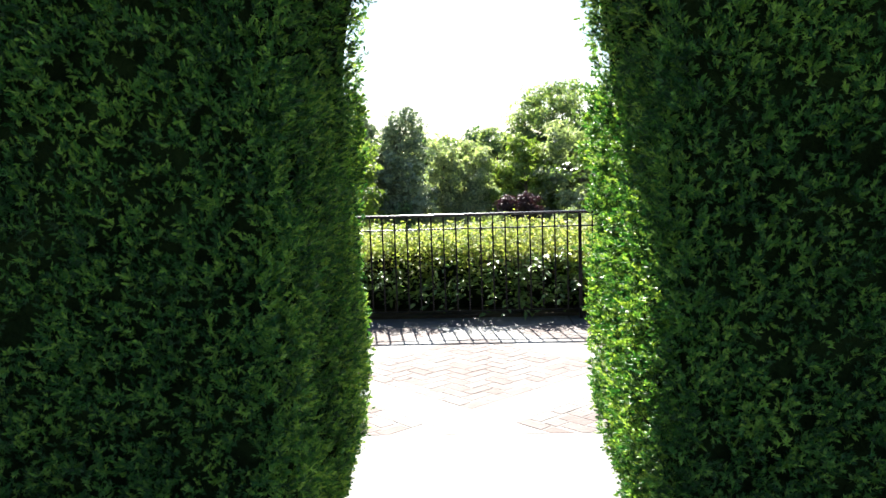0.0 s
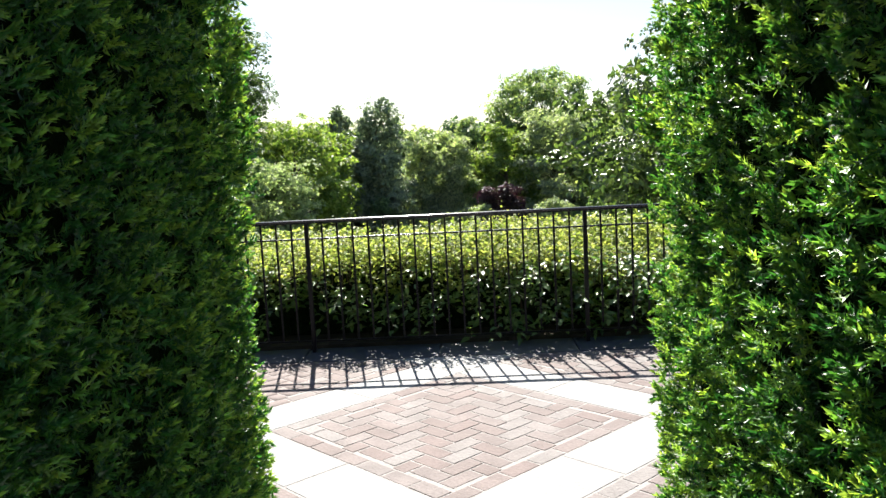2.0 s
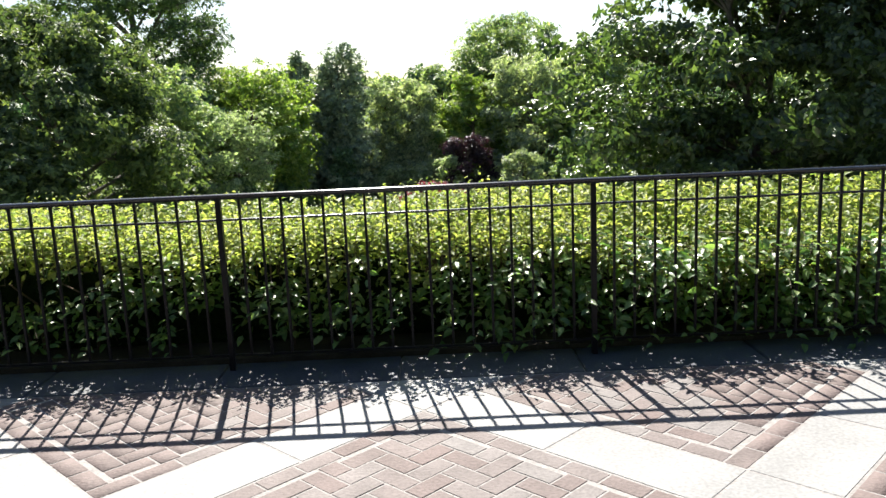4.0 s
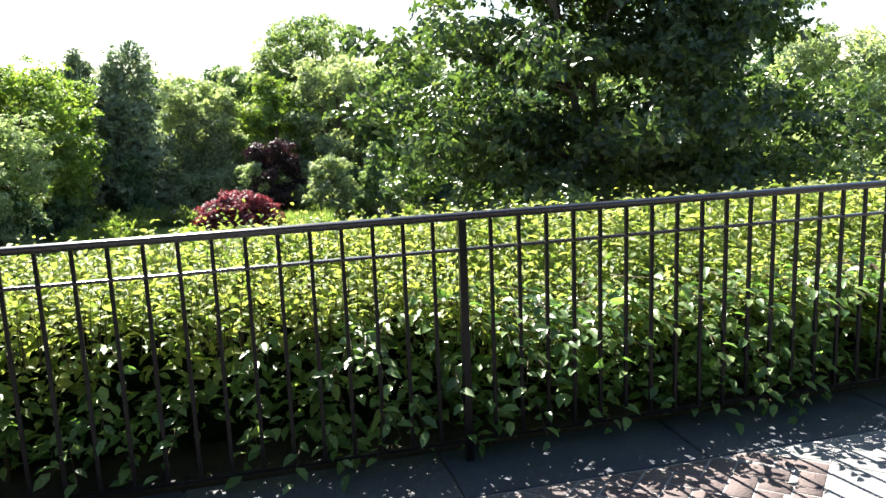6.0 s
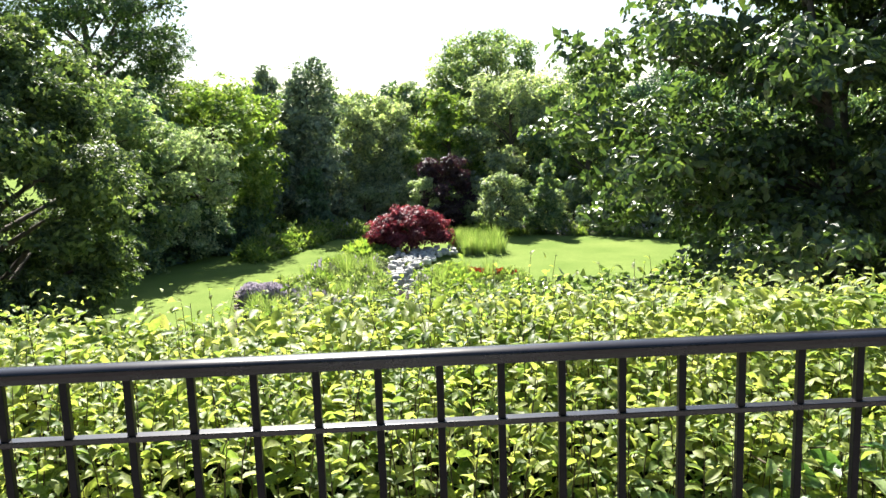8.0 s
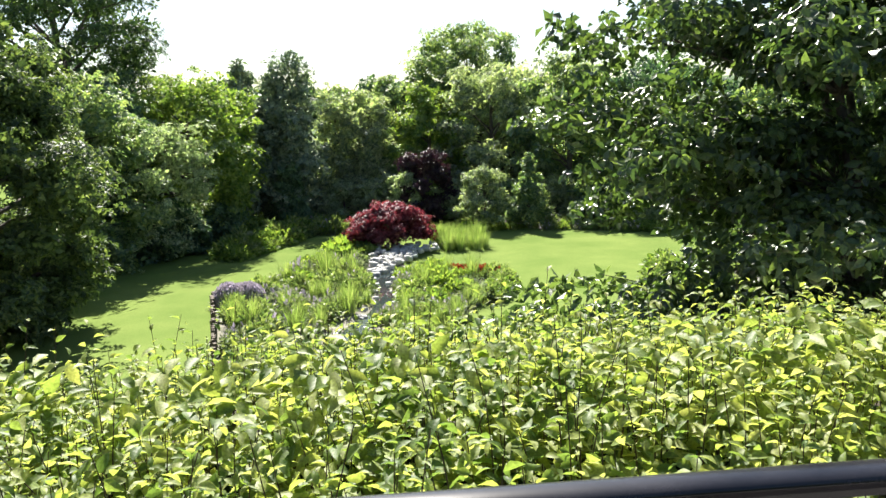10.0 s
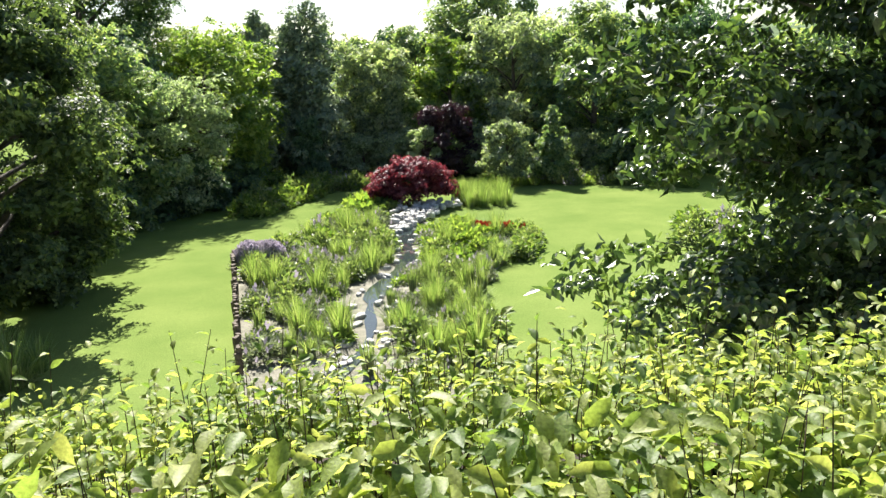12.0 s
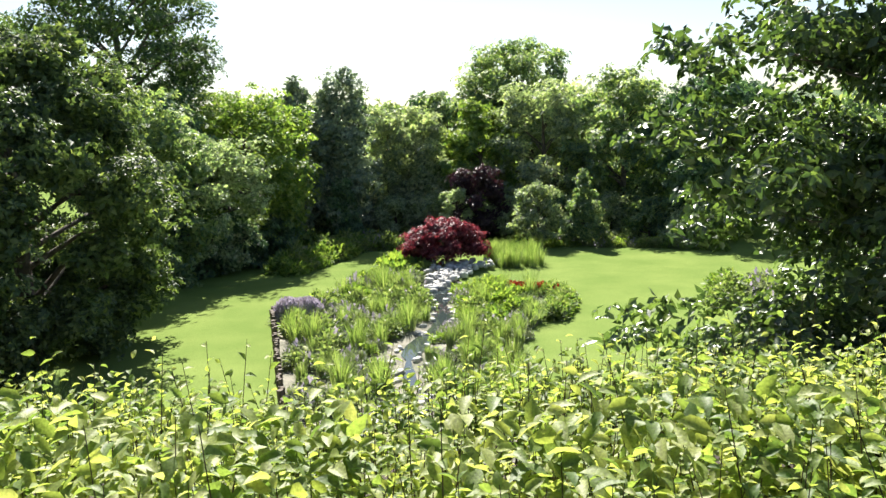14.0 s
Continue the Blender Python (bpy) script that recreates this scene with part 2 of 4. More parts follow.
# leaf shapes, one unit long along y, facing z
LEAF_FINE = (np.array([(0, 0, 0), (0, .25, .02), (0, .52, .02), (0, .78, -.03), (0, 1, -.13), (-.18, .2, .10), (-.255, .46, .16), (-.16, .76, .05), (.18, .2, .10), (.255, .46, .16), (.16, .76, .05)], float),
             np.array([(0, 1, 5), (1, 2, 6), (1, 6, 5), (2, 3, 7), (2, 7, 6), (3, 4, 7), (0, 8, 1), (1, 8, 9), (1, 9, 2), (2, 9, 10), (2, 10, 3), (3, 10, 4)]))
LEAF_SIX = (np.array([(0, 0, 0), (0, .5, .02), (0, 1, -.13), (-.22, .32, .12), (-.2, .68, .08), (.22, .32, .12), (.2, .68, .08)], float),
            np.array([(0, 1, 3), (1, 4, 3), (1, 2, 4), (0, 5, 1), (1, 5, 6), (1, 6, 2)]))
LEAF_FOLD = (np.array([(0, 0, 0), (0, 1, -.1), (-.27, .45, .1), (.27, .45, .1)], float), np.array([(0, 1, 2), (0, 3, 1)]))
LEAF_WIDE = (np.array([(0, 0, 0), (0, 1, -.15), (-.31, .38, .12), (.31, .38, .12), (-.2, .76, -.03), (.2, .76, -.03)], float), np.array([(0, 1, 4), (0, 4, 2), (0, 5, 1), (0, 3, 5)]))


def spray_shape(count, length, width, seed):
    """Several narrow blades round a short stem."""
    r = np.random.default_rng(seed)
    V, F = [], []
    for i in range(count):
        s = i / count
        base = np.array([0, 0.05 + 0.75 * s, 0])
        side = (-1 if i % 2 else 1)
        lean = r.uniform(0.35, 0.8)
        d = np.array([side * np.sin(lean), np.cos(lean), r.uniform(-0.35, 0.35)])
        if i == count - 1:
            d = np.array([0, 1, 0.1])
        d /= np.linalg.norm(d)
        w = np.cross(d, [r.uniform(-.4, .4), 0, 1])
        w /= np.linalg.norm(w)
        ln = length * (1.0 - 0.45 * s)
        k = len(V)
        V += [base - w * width * .5, base + w * width * .5, base + d * ln]
        F.append((k, k + 1, k + 2))
    return np.array(V), np.array(F)


def rosette_shape(count, length, width, seed):
    """Narrow blades standing out all round a twig, joined along its stem."""
    r = np.random.default_rng(seed)
    V = [((-1) ** i * width * 0.5, 0.05 + 0.72 * i / count, 0.3 * width * (i % 3 - 1)) for i in range(count + 1)]
    F = []
    for i in range(count):
        s = i / (count - 1)
        a = i * 2.4 + r.uniform(-0.3, 0.3)
        th = 1.2 - 0.95 * s + r.uniform(-0.15, 0.15)
        d = np.array([math.cos(a) * math.sin(th), math.cos(th), math.sin(a) * math.sin(th)])
        V.append(tuple(np.array([0, 0.05 + 0.72 * s, 0]) + d * length * r.uniform(0.8, 1.1)))
        F.append((i, i + 1, count + 1 + i))
    return np.array(V), np.array(F)


def scatter(P, D, N, size, shape):
    """Copies of a leaf shape at points P, growing along D, facing N."""
    tv, tf = shape
    D = D / (np.linalg.norm(D, axis=1, keepdims=True) + 1e-9)
    X = np.cross(D, N)
    X /= np.linalg.norm(X, axis=1, keepdims=True) + 1e-9
    Z = np.cross(X, D)
    s = np.asarray(size)[:, None, None] if np.ndim(size) else size
    V = P[:, None] + s * (tv[None, :, 0:1] * X[:, None] + tv[None, :, 1:2] * D[:, None] + tv[None, :, 2:3] * Z[:, None])
    F = tf[None] + (np.arange(len(P)) * len(tv))[:, None, None]
    return V.reshape(-1, 3), F.reshape(-1, 3)


def merge(items):
    V, F, k = [], [], 0
    for v, f in items:
        V.append(v)
        F.append(f + k)
        k += len(v)
    return np.concatenate(V), np.concatenate(F)


def on_sphere(r, n):
    v = r.normal(size=(n, 3))
    return v / np.linalg.norm(v, axis=1, keepdims=True)


# ---- trees ----


def crown_leaves(r, lobes, count, size, flat=0.5, clumps=14, shape=LEAF_FOLD, droop=0.2, reach=0.3, fill=0.3, whorl=6, spill=0.25):
    """Whorls of leaves in domed uneven boughs over the shells of the lobes (x, y, z, rx, ry, rz)."""
    L = np.array(lobes)
    area = (L[:, 3] * L[:, 4] + L[:, 3] * L[:, 5] + L[:, 4] * L[:, 5])
    n = len(L) * clumps
    pick = r.choice(len(L), size=n, p=area / area.sum())
    u = on_sphere(r, n)
    low = (u[:, 2] < -0.2) & (r.random(n) < 0.6)
    u[low, 2] *= -1
    rad = r.uniform(0.6, 1.05, (n, 1)) + (r.random((n, 1)) < spill) * r.uniform(0.0, 0.45, (n, 1))
    C = L[pick, :3] + u * L[pick, 3:6] * rad
    R = L[pick, 3:6].mean(axis=1) * r.uniform(0.45, 1.35, n) * reach
    k = count // whorl
    which = r.choice(n, size=k, p=R ** 2 / (R ** 2).sum())
    ball = on_sphere(r, k)
    under = (ball[:, 2] < 0) & (r.random(k) < 0.65)
    ball[under, 2] *= -0.6
    W = C[which] + ball * (r.random((k, 1)) ** 0.35) * R[which, None] * 1.7 * [1, 1, flat]
    axis = ball * [0.8, 0.8, 0.6] + u[which] * 0.35 + r.normal(size=(k, 3)) * 0.2 + [0, 0, 0.55]
    axis /= np.linalg.norm(axis, axis=1, keepdims=True)
    A = np.cross(axis, r.normal(size=(k, 3)))
    A /= np.linalg.norm(A, axis=1, keepdims=True) + 1e-9
    B = np.cross(axis, A)
    items = []
    for j in range(whorl):
        t = (6.283 * j / whorl + r.normal(size=k) * 0.25)[:, None]
        D = np.cos(t) * A + np.sin(t) * B + axis * r.uniform(0.05, 0.6, (k, 1))
        D[:, 2] -= droop
        items.append(scatter(W + D * size * 0.15, D, axis + r.normal(size=(k, 3)) * 0.28, size * r.uniform(0.65, 1.2, k), shape))
    k = int(count * fill)
    pick = r.choice(len(L), size=k, p=area / area.sum())
    Q = L[pick, :3] + on_sphere(r, k) * L[pick, 3:6] * (r.random((k, 1)) ** 0.45) * 0.75
    items.append(scatter(Q, r.normal(size=(k, 3)), r.normal(size=(k, 3)), size * r.uniform(1.2, 2.0, k), LEAF_FOLD))
    return merge(items), C


def limbs_to(r, base, h, trunk_r, lobes, z_fork, lean=(0, 0)):
    bx, by, bz = base
    top = np.array([bx + lean[0], by + lean[1], bz + h * 0.86])
    axis = lambda s: np.array([bx, by, bz]) * (1 - s) + top * s + np.array([np.sin(s * 5 + bx), np.cos(s * 4 + by), 0]) * 0.012 * h * s
    trunk = [(*axis(s), trunk_r * (1.25 if s == 0 else 1) * (1 - s) ** 0.8 + 0.02) for s in np.linspace(0, 1, 9)]
    paths = [trunk]
    for lb in lobes:
        s0 = np.clip((lb[2] - bz) / (h * 0.86) - r.uniform(0.1, 0.25), z_fork, 0.95)
        a, b = axis(s0), np.array(lb[:3])
        mid = (a + b) / 2 + r.normal(size=3) * 0.06 * np.linalg.norm(b - a) + [0, 0, 0.08 * np.linalg.norm(b - a)]
        r0 = trunk_r * (1 - s0) ** 0.8 * 0.5 + 0.015
        paths.append([(*a, r0), (*((a + mid) / 2), r0 * 0.8), (*mid, r0 * 0.6), (*((mid + b) / 2), r0 * 0.4), (*b, r0 * 0.2)])
    return paths


def tree(name, label, base, h, rx, crown_low, count, size, leaf, seed, lobes_n=14, trunk_r=0.2, form="round", shape=LEAF_FOLD, ry=None, lobe_size=0.36, clumps=13, reach=0.3, group="", spill=0.25, fill=0.45):
    """A tapered trunk with limbs and a crown of clumped leaves with gaps."""
    r = np.random.default_rng(seed)
    bx, by, bz = base
    ry = ry or rx
    ch = h - crown_low
    lobes = []
    for i in range(lobes_n):
        s = (i + 0.5) / lobes_n
        a = i * 2.4 + r.uniform(-0.5, 0.5)
        if form == "cone":
            rr = (1 - s) * 0.75 + 0.05
            k = lobe_size * (1 - 0.65 * s)
        elif form == "dome":
            rr = 0.72 * math.sqrt(max(0.02, 1 - (s * 0.95) ** 2))
            k = lobe_size
        elif form == "column":
            rr = 0.5 * (1 - 0.5 * s)
            k = lobe_size * (1.1 - 0.5 * s)
        else:
            rr = 0.74 * math.sqrt(max(0.03, 1 - (1.75 * s - 0.8) ** 2)) * r.uniform(0.75, 1.15)
            k = lobe_size * r.uniform(0.75, 1.2)
        zz = crown_low + ch * (0.06 + 0.86 * s)
        fl = 0.55 if form == "dome" else 0.75
        lobes.append((bx + rr * rx * math.cos(a), by + rr * ry * math.sin(a), bz + zz, k * rx, k * ry, max(k * rx * fl, ch / lobes_n * 1.3)))
    top = tagged(new(name), label, "tree", group)
    top.location = base
    (V, F), C = crown_leaves(r, lobes, int(count * 0.58), size * 1.38, flat=0.55, clumps=clumps, shape=shape, reach=reach, spill=spill, fill=fill)
    paths = limbs_to(r, base, h, trunk_r, lobes, max(0.12, 0.7 * crown_low / h))
    off = np.array(base)
    for i, path in enumerate(paths):
        tv, tf = tubes([path])
        nm = "limb" if i else "trunk"
        part(nm, mesh_of(nm, tv - off, tf, M_BARK, True), None, top)
    part("crown", mesh_of("crown", V - off, F, leaf), None, top)
    return top

# ---- ground, terrace and paving ----
LOW = -4.9
V = np.array([(-900, -300, LOW), (900, -300, LOW), (900, 1500, LOW), (-900, 1500, LOW)], float)
tagged(part("ground", mesh_of("ground", V, [(0, 1, 2), (0, 2, 3)], M_LAWN), None), "mown green lawn reaching away to the trees", "lawn", kind="structure")

tagged(part("wall_terrace", box(-16, 16, -9, 10.25, LOW - 0.2, -0.06), M_WALL), "rough stone retaining wall below the terrace", "wall", kind="structure")
floor = tagged(part("floor", box(-12, 12, 2.0, 7.20, -0.058, -0.0022), M_MORTAR), "terrace of pale stone bands and brick diamonds", "paving", kind="structure")
walk_floor = tagged(part("pavement", box(-12, 12, -8.5, 2.0, -0.058, -0.005), M_MORTAR), "pale flagstone walk before the hedge", "paving", kind="structure")
tagged(part("ground_bed", box(-14, 14, 7.62, 10.2, -0.055, 0.03), M_SOIL), "dark bare soil under the clipped hedge", "soil", kind="structure")

CX, CY, HALF, BAND = -0.14, 5.72, 1.28, 0.36


def prism(pts, z0, z1, chamfer=0.004):
    """A flat piece with the outline pts and a small chamfer round its top."""
    n = len(pts)
    c = np.mean(np.array(pts), axis=0)
    bm = bmesh.new()
    low = [bm.verts.new((x, y, z0)) for x, y in pts]
    mid = [bm.verts.new((x, y, z1 - chamfer)) for x, y in pts]
    up = []
    for x, y in pts:
        d = Vector((c[0] - x, c[1] - y))
        d = d.normalized() * chamfer * 1.4
        up.append(bm.verts.new((x + d.x, y + d.y, z1)))
    for i in range(n):
        j = (i + 1) % n
        bm.faces.new((low[i], low[j], mid[j], mid[i]))
        bm.faces.new((mid[i], mid[j], up[j], up[i]))
    bm.faces.new(up)
    return bm


def clip_poly(pts, y_low, y_high):
    """The part of a convex outline between two lines of constant y."""
    for sign, lim in ((1, y_low), (-1, -y_high)):
        res = []
        for i in range(len(pts)):
            (x0, y0), (x1, y1) = pts[i - 1], pts[i]
            a, b = sign * y0 - lim, sign * y1 - lim
            if a * b < 0:
                s = a / (a - b)
                res.append((x0 + s * (x1 - x0), y0 + s * (y1 - y0)))
            if b >= 0:
                res.append((x1, y1))
        pts = res
        if len(pts) < 3:
            return []
    return pts


def area_of(pts):
    return abs(sum(pts[i - 1][0] * pts[i][1] - pts[i][0] * pts[i - 1][1] for i in range(len(pts)))) / 2


Y0, Y1 = 4.25, 7.195
S2 = math.sqrt(0.5)


def uv(u, v):
    return (CX + (u - v) * S2, CY + (u + v) * S2)


SIDE = 2 * HALF * S2
CLEAR = SIDE - BAND


def stone(name, pts, parent, material, z=0.0):
    pts = clip_poly(pts, Y0, Y1) if parent is floor else pts
    if len(pts) >= 3 and area_of(pts) > 0.004:
        part(name, prism(pts, -0.012, z, 0.005), material, parent)


G = 0.004
for i in range(-5, 6):
    for j in range(-5, 6):
        u, v = i * SIDE, j * SIDE
        cx, cy = uv(u, v)
        if not (-5.5 < cx < 5.5 and Y0 - 1.5 < cy < Y1 + 1.5):
            continue
        h, b = CLEAR / 2, BAND
        # band pieces along both edges of each diamond, and the crossing stone
        stone("stone_slab", [uv(u + h + G, v - h), uv(u + h + b - G, v - h), uv(u + h + b - G, v - G), uv(u + h + G, v - G)], floor, M_STONE)
        stone("stone_slab", [uv(u + h + G, v + G), uv(u + h + b - G, v + G), uv(u + h + b - G, v + h), uv(u + h + G, v + h)], floor, M_STONE)
        stone("stone_slab", [uv(u - h, v + h + G), uv(u - G, v + h + G), uv(u - G, v + h + b - G), uv(u - h, v + h + b - G)], floor, M_STONE)
        stone("stone_slab", [uv(u + G, v + h + G), uv(u + h, v + h + G), uv(u + h, v + h + b - G), uv(u + G, v + h + b - G)], floor, M_STONE)
        stone("stone_slab", [uv(u + h + G, v + h + G), uv(u + h + b - G, v + h + G), uv(u + h + b - G, v + h + b - G), uv(u + h + G, v + h + b - G)], floor, M_STONE)

# flagstones of the walk through the hedge
rf = random.Random(4)
y = Y0
row = 0
while y > -3.2:
    d = 0.92 if row == 0 else rf.choice((0.75, 0.9))
    x = -0.16 - 0.92 * 4 + (0.0 if row % 2 == 0 else 0.46)
    while x < 4.2:
        par = floor if y - d >= 2.0 else walk_floor
        part("flagstone", prism([(x + G, y - d + G), (x + 0.92 - G, y - d + G), (x + 0.92 - G, y - G), (x + G, y - G)], -0.012, rf.uniform(-0.001, 0.001), 0.005), M_STONE, par)
        x += 0.92
    y -= d
    row += 1
# coping slabs along the railing
coping = tagged(part("trim_coping", box(-12, 12, 7.20, 7.62, -0.058, -0.014), M_MORTAR), "blue-grey stone coping under the railing", "coping", kind="structure")
x = -6.4
while x < 6.4:
    part("coping_slab", prism([(x + G, 7.20 + G), (x + 1.02 - G, 7.20 + G), (x + 1.02 - G, 7.62 - G), (x + G, 7.62 - G)], -0.014, 0.002, 0.006), M_COPING, coping)
    x += 1.02

# ---- iron railing ----
RY, PX, BAY = 7.5, 0.845, 2.095
railing = tagged(new("railing"), "black painted iron railing with slim square balusters", "railing")
railing.location = (0, RY, 0)
r_prof = [(-0.021, -0.008), (-0.014, -0.010), (-0.014, -0.020), (0.014, -0.020), (0.014, -0.010), (0.021, -0.008)]
r_prof += [(0.024 * math.cos(a), 0.010 * math.sin(a)) for a in np.linspace(0.0, math.pi, 11)]


def extrude_x(prof, x0, x1, z):
    bm = bmesh.new()
    a = [bm.verts.new((x0, p[0], z + p[1])) for p in prof]
    b = [bm.verts.new((x1, p[0], z + p[1])) for p in prof]
    for i in range(len(prof)):
        j = (i + 1) % len(prof)
        bm.faces.new((a[i], a[j], b[j], b[i])).smooth = 6 <= i < len(prof) - 1
    bm.faces.new(a)
    bm.faces.new(b[::-1])
    bmesh.ops.recalc_face_normals(bm, faces=bm.faces)
    return bm


part("top_rail", extrude_x(r_prof, -7.6, 7.3, 1.014), M_RAIL, railing, "moulded iron handrail with a worn shine")
part("mid_rail", box(-7.6, 7.3, -0.0125, 0.0125, 0.872, 0.884, 0.002), M_RAIL, railing)
part("bottom_rail", box(-7.6, 7.3, -0.0125, 0.0125, 0.085, 0.097, 0.002), M_METAL, railing)
post_mesh = part("post", box(-0.0155, 0.0155, -0.0155, 0.0155, 0.0, 0.995, 0.003), M_METAL, railing)
post_mesh.location.x = PX
bar = part("baluster", box(-0.0072, 0.0072, -0.0072, 0.0072, 0.09, 0.995, 0.0012), M_METAL, railing)
bar.location.x = PX - BAY / 18
for k in range(-72, 55):
    x = PX + k * BAY / 18
    if k % 18 == 0:
        if k:
            o = new("post", post_mesh.data)
            o.parent = railing
            o.location.x = x
    elif k != -1:
        o = new("baluster", bar.data)
        o.parent = railing
        o.location.x = x

# ---- yew hedge with an arched opening ----
YF, YB, YH = 2.08, 3.58, 3.3
XL, XR, SPRING, RISE = -0.52, 0.43, 1.78, 0.86


def opening(z):
    """Left and right edge of the opening at height z, or None above the arch."""
    c, w = (XL + XR) / 2, (XR - XL) / 2
    if z < 0.45:
        w += 0.16 * ((0.45 - z) / 0.45) ** 1.3
    if z > SPRING:
        s = (z - SPRING) / RISE
        if s >= 1:
            return None
        w *= math.sqrt(1 - s * s)
    return c - w, c + w


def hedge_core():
    """The clipped body of the hedge, set back under the needles, with shade in its colour."""
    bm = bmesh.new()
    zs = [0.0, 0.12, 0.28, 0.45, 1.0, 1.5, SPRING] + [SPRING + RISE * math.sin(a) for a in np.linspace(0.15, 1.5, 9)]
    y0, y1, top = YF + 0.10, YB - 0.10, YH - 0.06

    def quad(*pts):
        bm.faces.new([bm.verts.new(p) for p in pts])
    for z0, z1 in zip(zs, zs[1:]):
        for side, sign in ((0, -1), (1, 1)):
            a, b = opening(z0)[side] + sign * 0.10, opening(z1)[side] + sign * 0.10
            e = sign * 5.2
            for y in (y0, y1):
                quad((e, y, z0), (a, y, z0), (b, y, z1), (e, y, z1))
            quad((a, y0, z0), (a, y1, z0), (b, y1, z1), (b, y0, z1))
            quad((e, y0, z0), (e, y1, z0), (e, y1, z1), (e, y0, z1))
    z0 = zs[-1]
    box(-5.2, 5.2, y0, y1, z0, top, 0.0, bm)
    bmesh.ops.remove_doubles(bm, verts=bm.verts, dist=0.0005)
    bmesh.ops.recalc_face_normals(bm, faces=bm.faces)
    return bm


def yew_points(r):
    """Points and outward directions over the clipped faces."""
    P, N = [], []

    def add(p, nrm):
        P.append(p)
        N.append(np.broadcast_to(nrm, p.shape))
    def outside(p):
        return np.array([opening(z) is None or x < opening(z)[0] or x > opening(z)[1] for x, _, z in p])
    for x0, x1, z0, z1, dens in ((-1.5, 1.4, 0.4, 2.15, 1250), (-1.5, 1.4, 0.02, 0.4, 700), (-5.2, -1.5, 0.02, YH, 60), (1.4, 5.2, 0.02, YH, 60), (-1.5, 1.4, 2.15, YH, 110)):
        n = int((x1 - x0) * (z1 - z0) * dens)
        p = np.stack([r.uniform(x0, x1, n), np.full(n, YF), r.uniform(z0, z1, n)], 1)
        add(p[outside(p)], (0.0, -1.0, 0.0))
        n = int(n * 0.3)
        p = np.stack([r.uniform(x0, x1, n), np.full(n, YB), r.uniform(z0, z1, n)], 1)
        add(p[outside(p)], (0.0, 1.0, 0.0))
    n = 600
    add(np.stack([r.uniform(-5.2, 5.2, n), r.uniform(YF, YB, n), np.full(n, YH)], 1), (0.0, 0.0, 1.0))
    n = int((YB - YF) * SPRING * 1250)
    for side in (0, 1):
        z = r.uniform(0.05, SPRING, n)
        x = np.array([opening(q)[side] for q in z])
        add(np.stack([x, r.uniform(YF, YB, n), z], 1), ((1.0, 0, 0), (-1.0, 0, 0))[side])
    n = 2100
    a = r.uniform(0, np.pi, n)
    c, w = (XL + XR) / 2, (XR - XL) / 2
    p = np.stack([c + w * np.cos(a), r.uniform(YF, YB, n), SPRING + RISE * np.sin(a)], 1)
    P.append(p)
    N.append(np.stack([-np.cos(a), np.zeros(n), -np.sin(a)], 1))
    return np.concatenate(P), np.concatenate(N)


ry_ = np.random.default_rng(11)
P, N = yew_points(ry_)
# rounded corners and gentle unevenness of the clipping
wob = np.array([noise.noise(Vector(p * 2.1)) * 0.05 + noise.noise(Vector(p * 9.0)) * 0.035 for p in P])
P = P + N * (wob - 0.05)[:, None]
rib = (N[:, 0] < -0.9) & (P[:, 1] > YF + 0.1)
P[rib, 0] += 0.045 * np.sin(P[rib, 1] * 27.0 + 2.2 * np.sin(P[rib, 2] * 2.6) + 0.8)
for edge, nrm in ((XL, 1.0), (XR, -1.0)):
    for yy, s in ((YF, 1.0), (YB, -1.0)):
        dx, dy = np.abs(P[:, 0] - edge), np.abs(P[:, 1] - yy)
        m = (dx + dy < 0.16) & (P[:, 2] < SPRING + 0.1)
        pull = (0.16 - (dx + dy)[m]) * 0.5
        P[m, 0] -= nrm * pull * 0.6
        P[m, 1] += s * pull * 0.6
# tufts: several sprays fanning out of one clipped shoot
lit = N[:, 0] < -0.5
P[lit, 0] -= 0.03 * (YB - P[lit, 1]) / (YB - YF)
depth = ry_.random(len(P)) ** 1.5 * 0.07 - 0.02
P = P - N * depth[:, None]
items = []
for k in range(4):
    n = len(P)
    fan = ry_.normal(size=(n, 3))
    fan -= N * np.sum(fan * N, axis=1, keepdims=True)
    D = N * 0.75 + fan * 0.5 + [0, 0, 0.5]
    shape = rosette_shape(12, 0.40, 0.17, 40 + k)
    items.append(scatter(P + fan * 0.006 - N * 0.015, D, N + ry_.normal(size=(n, 3)) * 0.5, ry_.uniform(0.027, 0.044, n), shape))
hedge = tagged(new("yew_hedge"), "tall clipped dark green yew hedge with an arched opening", "hedge")
hedge.location = (0, 2.83, 0)
hv, hf = merge(items)
off = np.array([0, 2.83, 0])
part("foliage", mesh_of("foliage", hv - off, hf, M_YEW), None, hedge, "dense dark green yew needle sprays")
# added near-black core gives the shaded gaps between the needle sprays
core = part("shade_core", hedge_core(), M_INNER_SHADE, hedge, "near-black core standing in for the shade inside the hedge")
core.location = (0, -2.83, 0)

# ---- hornbeam hedge beyond the railing ----
HX0, HX1, HY0, HY1 = -7.2, 8.2, 7.66, 9.6


def hedge_top(x, y):
    s = (y - HY0) / (HY1 - HY0)
    return np.minimum(0.88 - 0.24 * s, 0.77 - 0.2 * np.clip((x + 0.2) / 1.3, 0, 1) + (y - HY0) * 0.18) + 0.04 * np.sin(x * 1.7 + 0.5) + 0.03 * np.sin(x * 4.1 + y * 3.0)


rh = np.random.default_rng(21)
items, stems = [], []
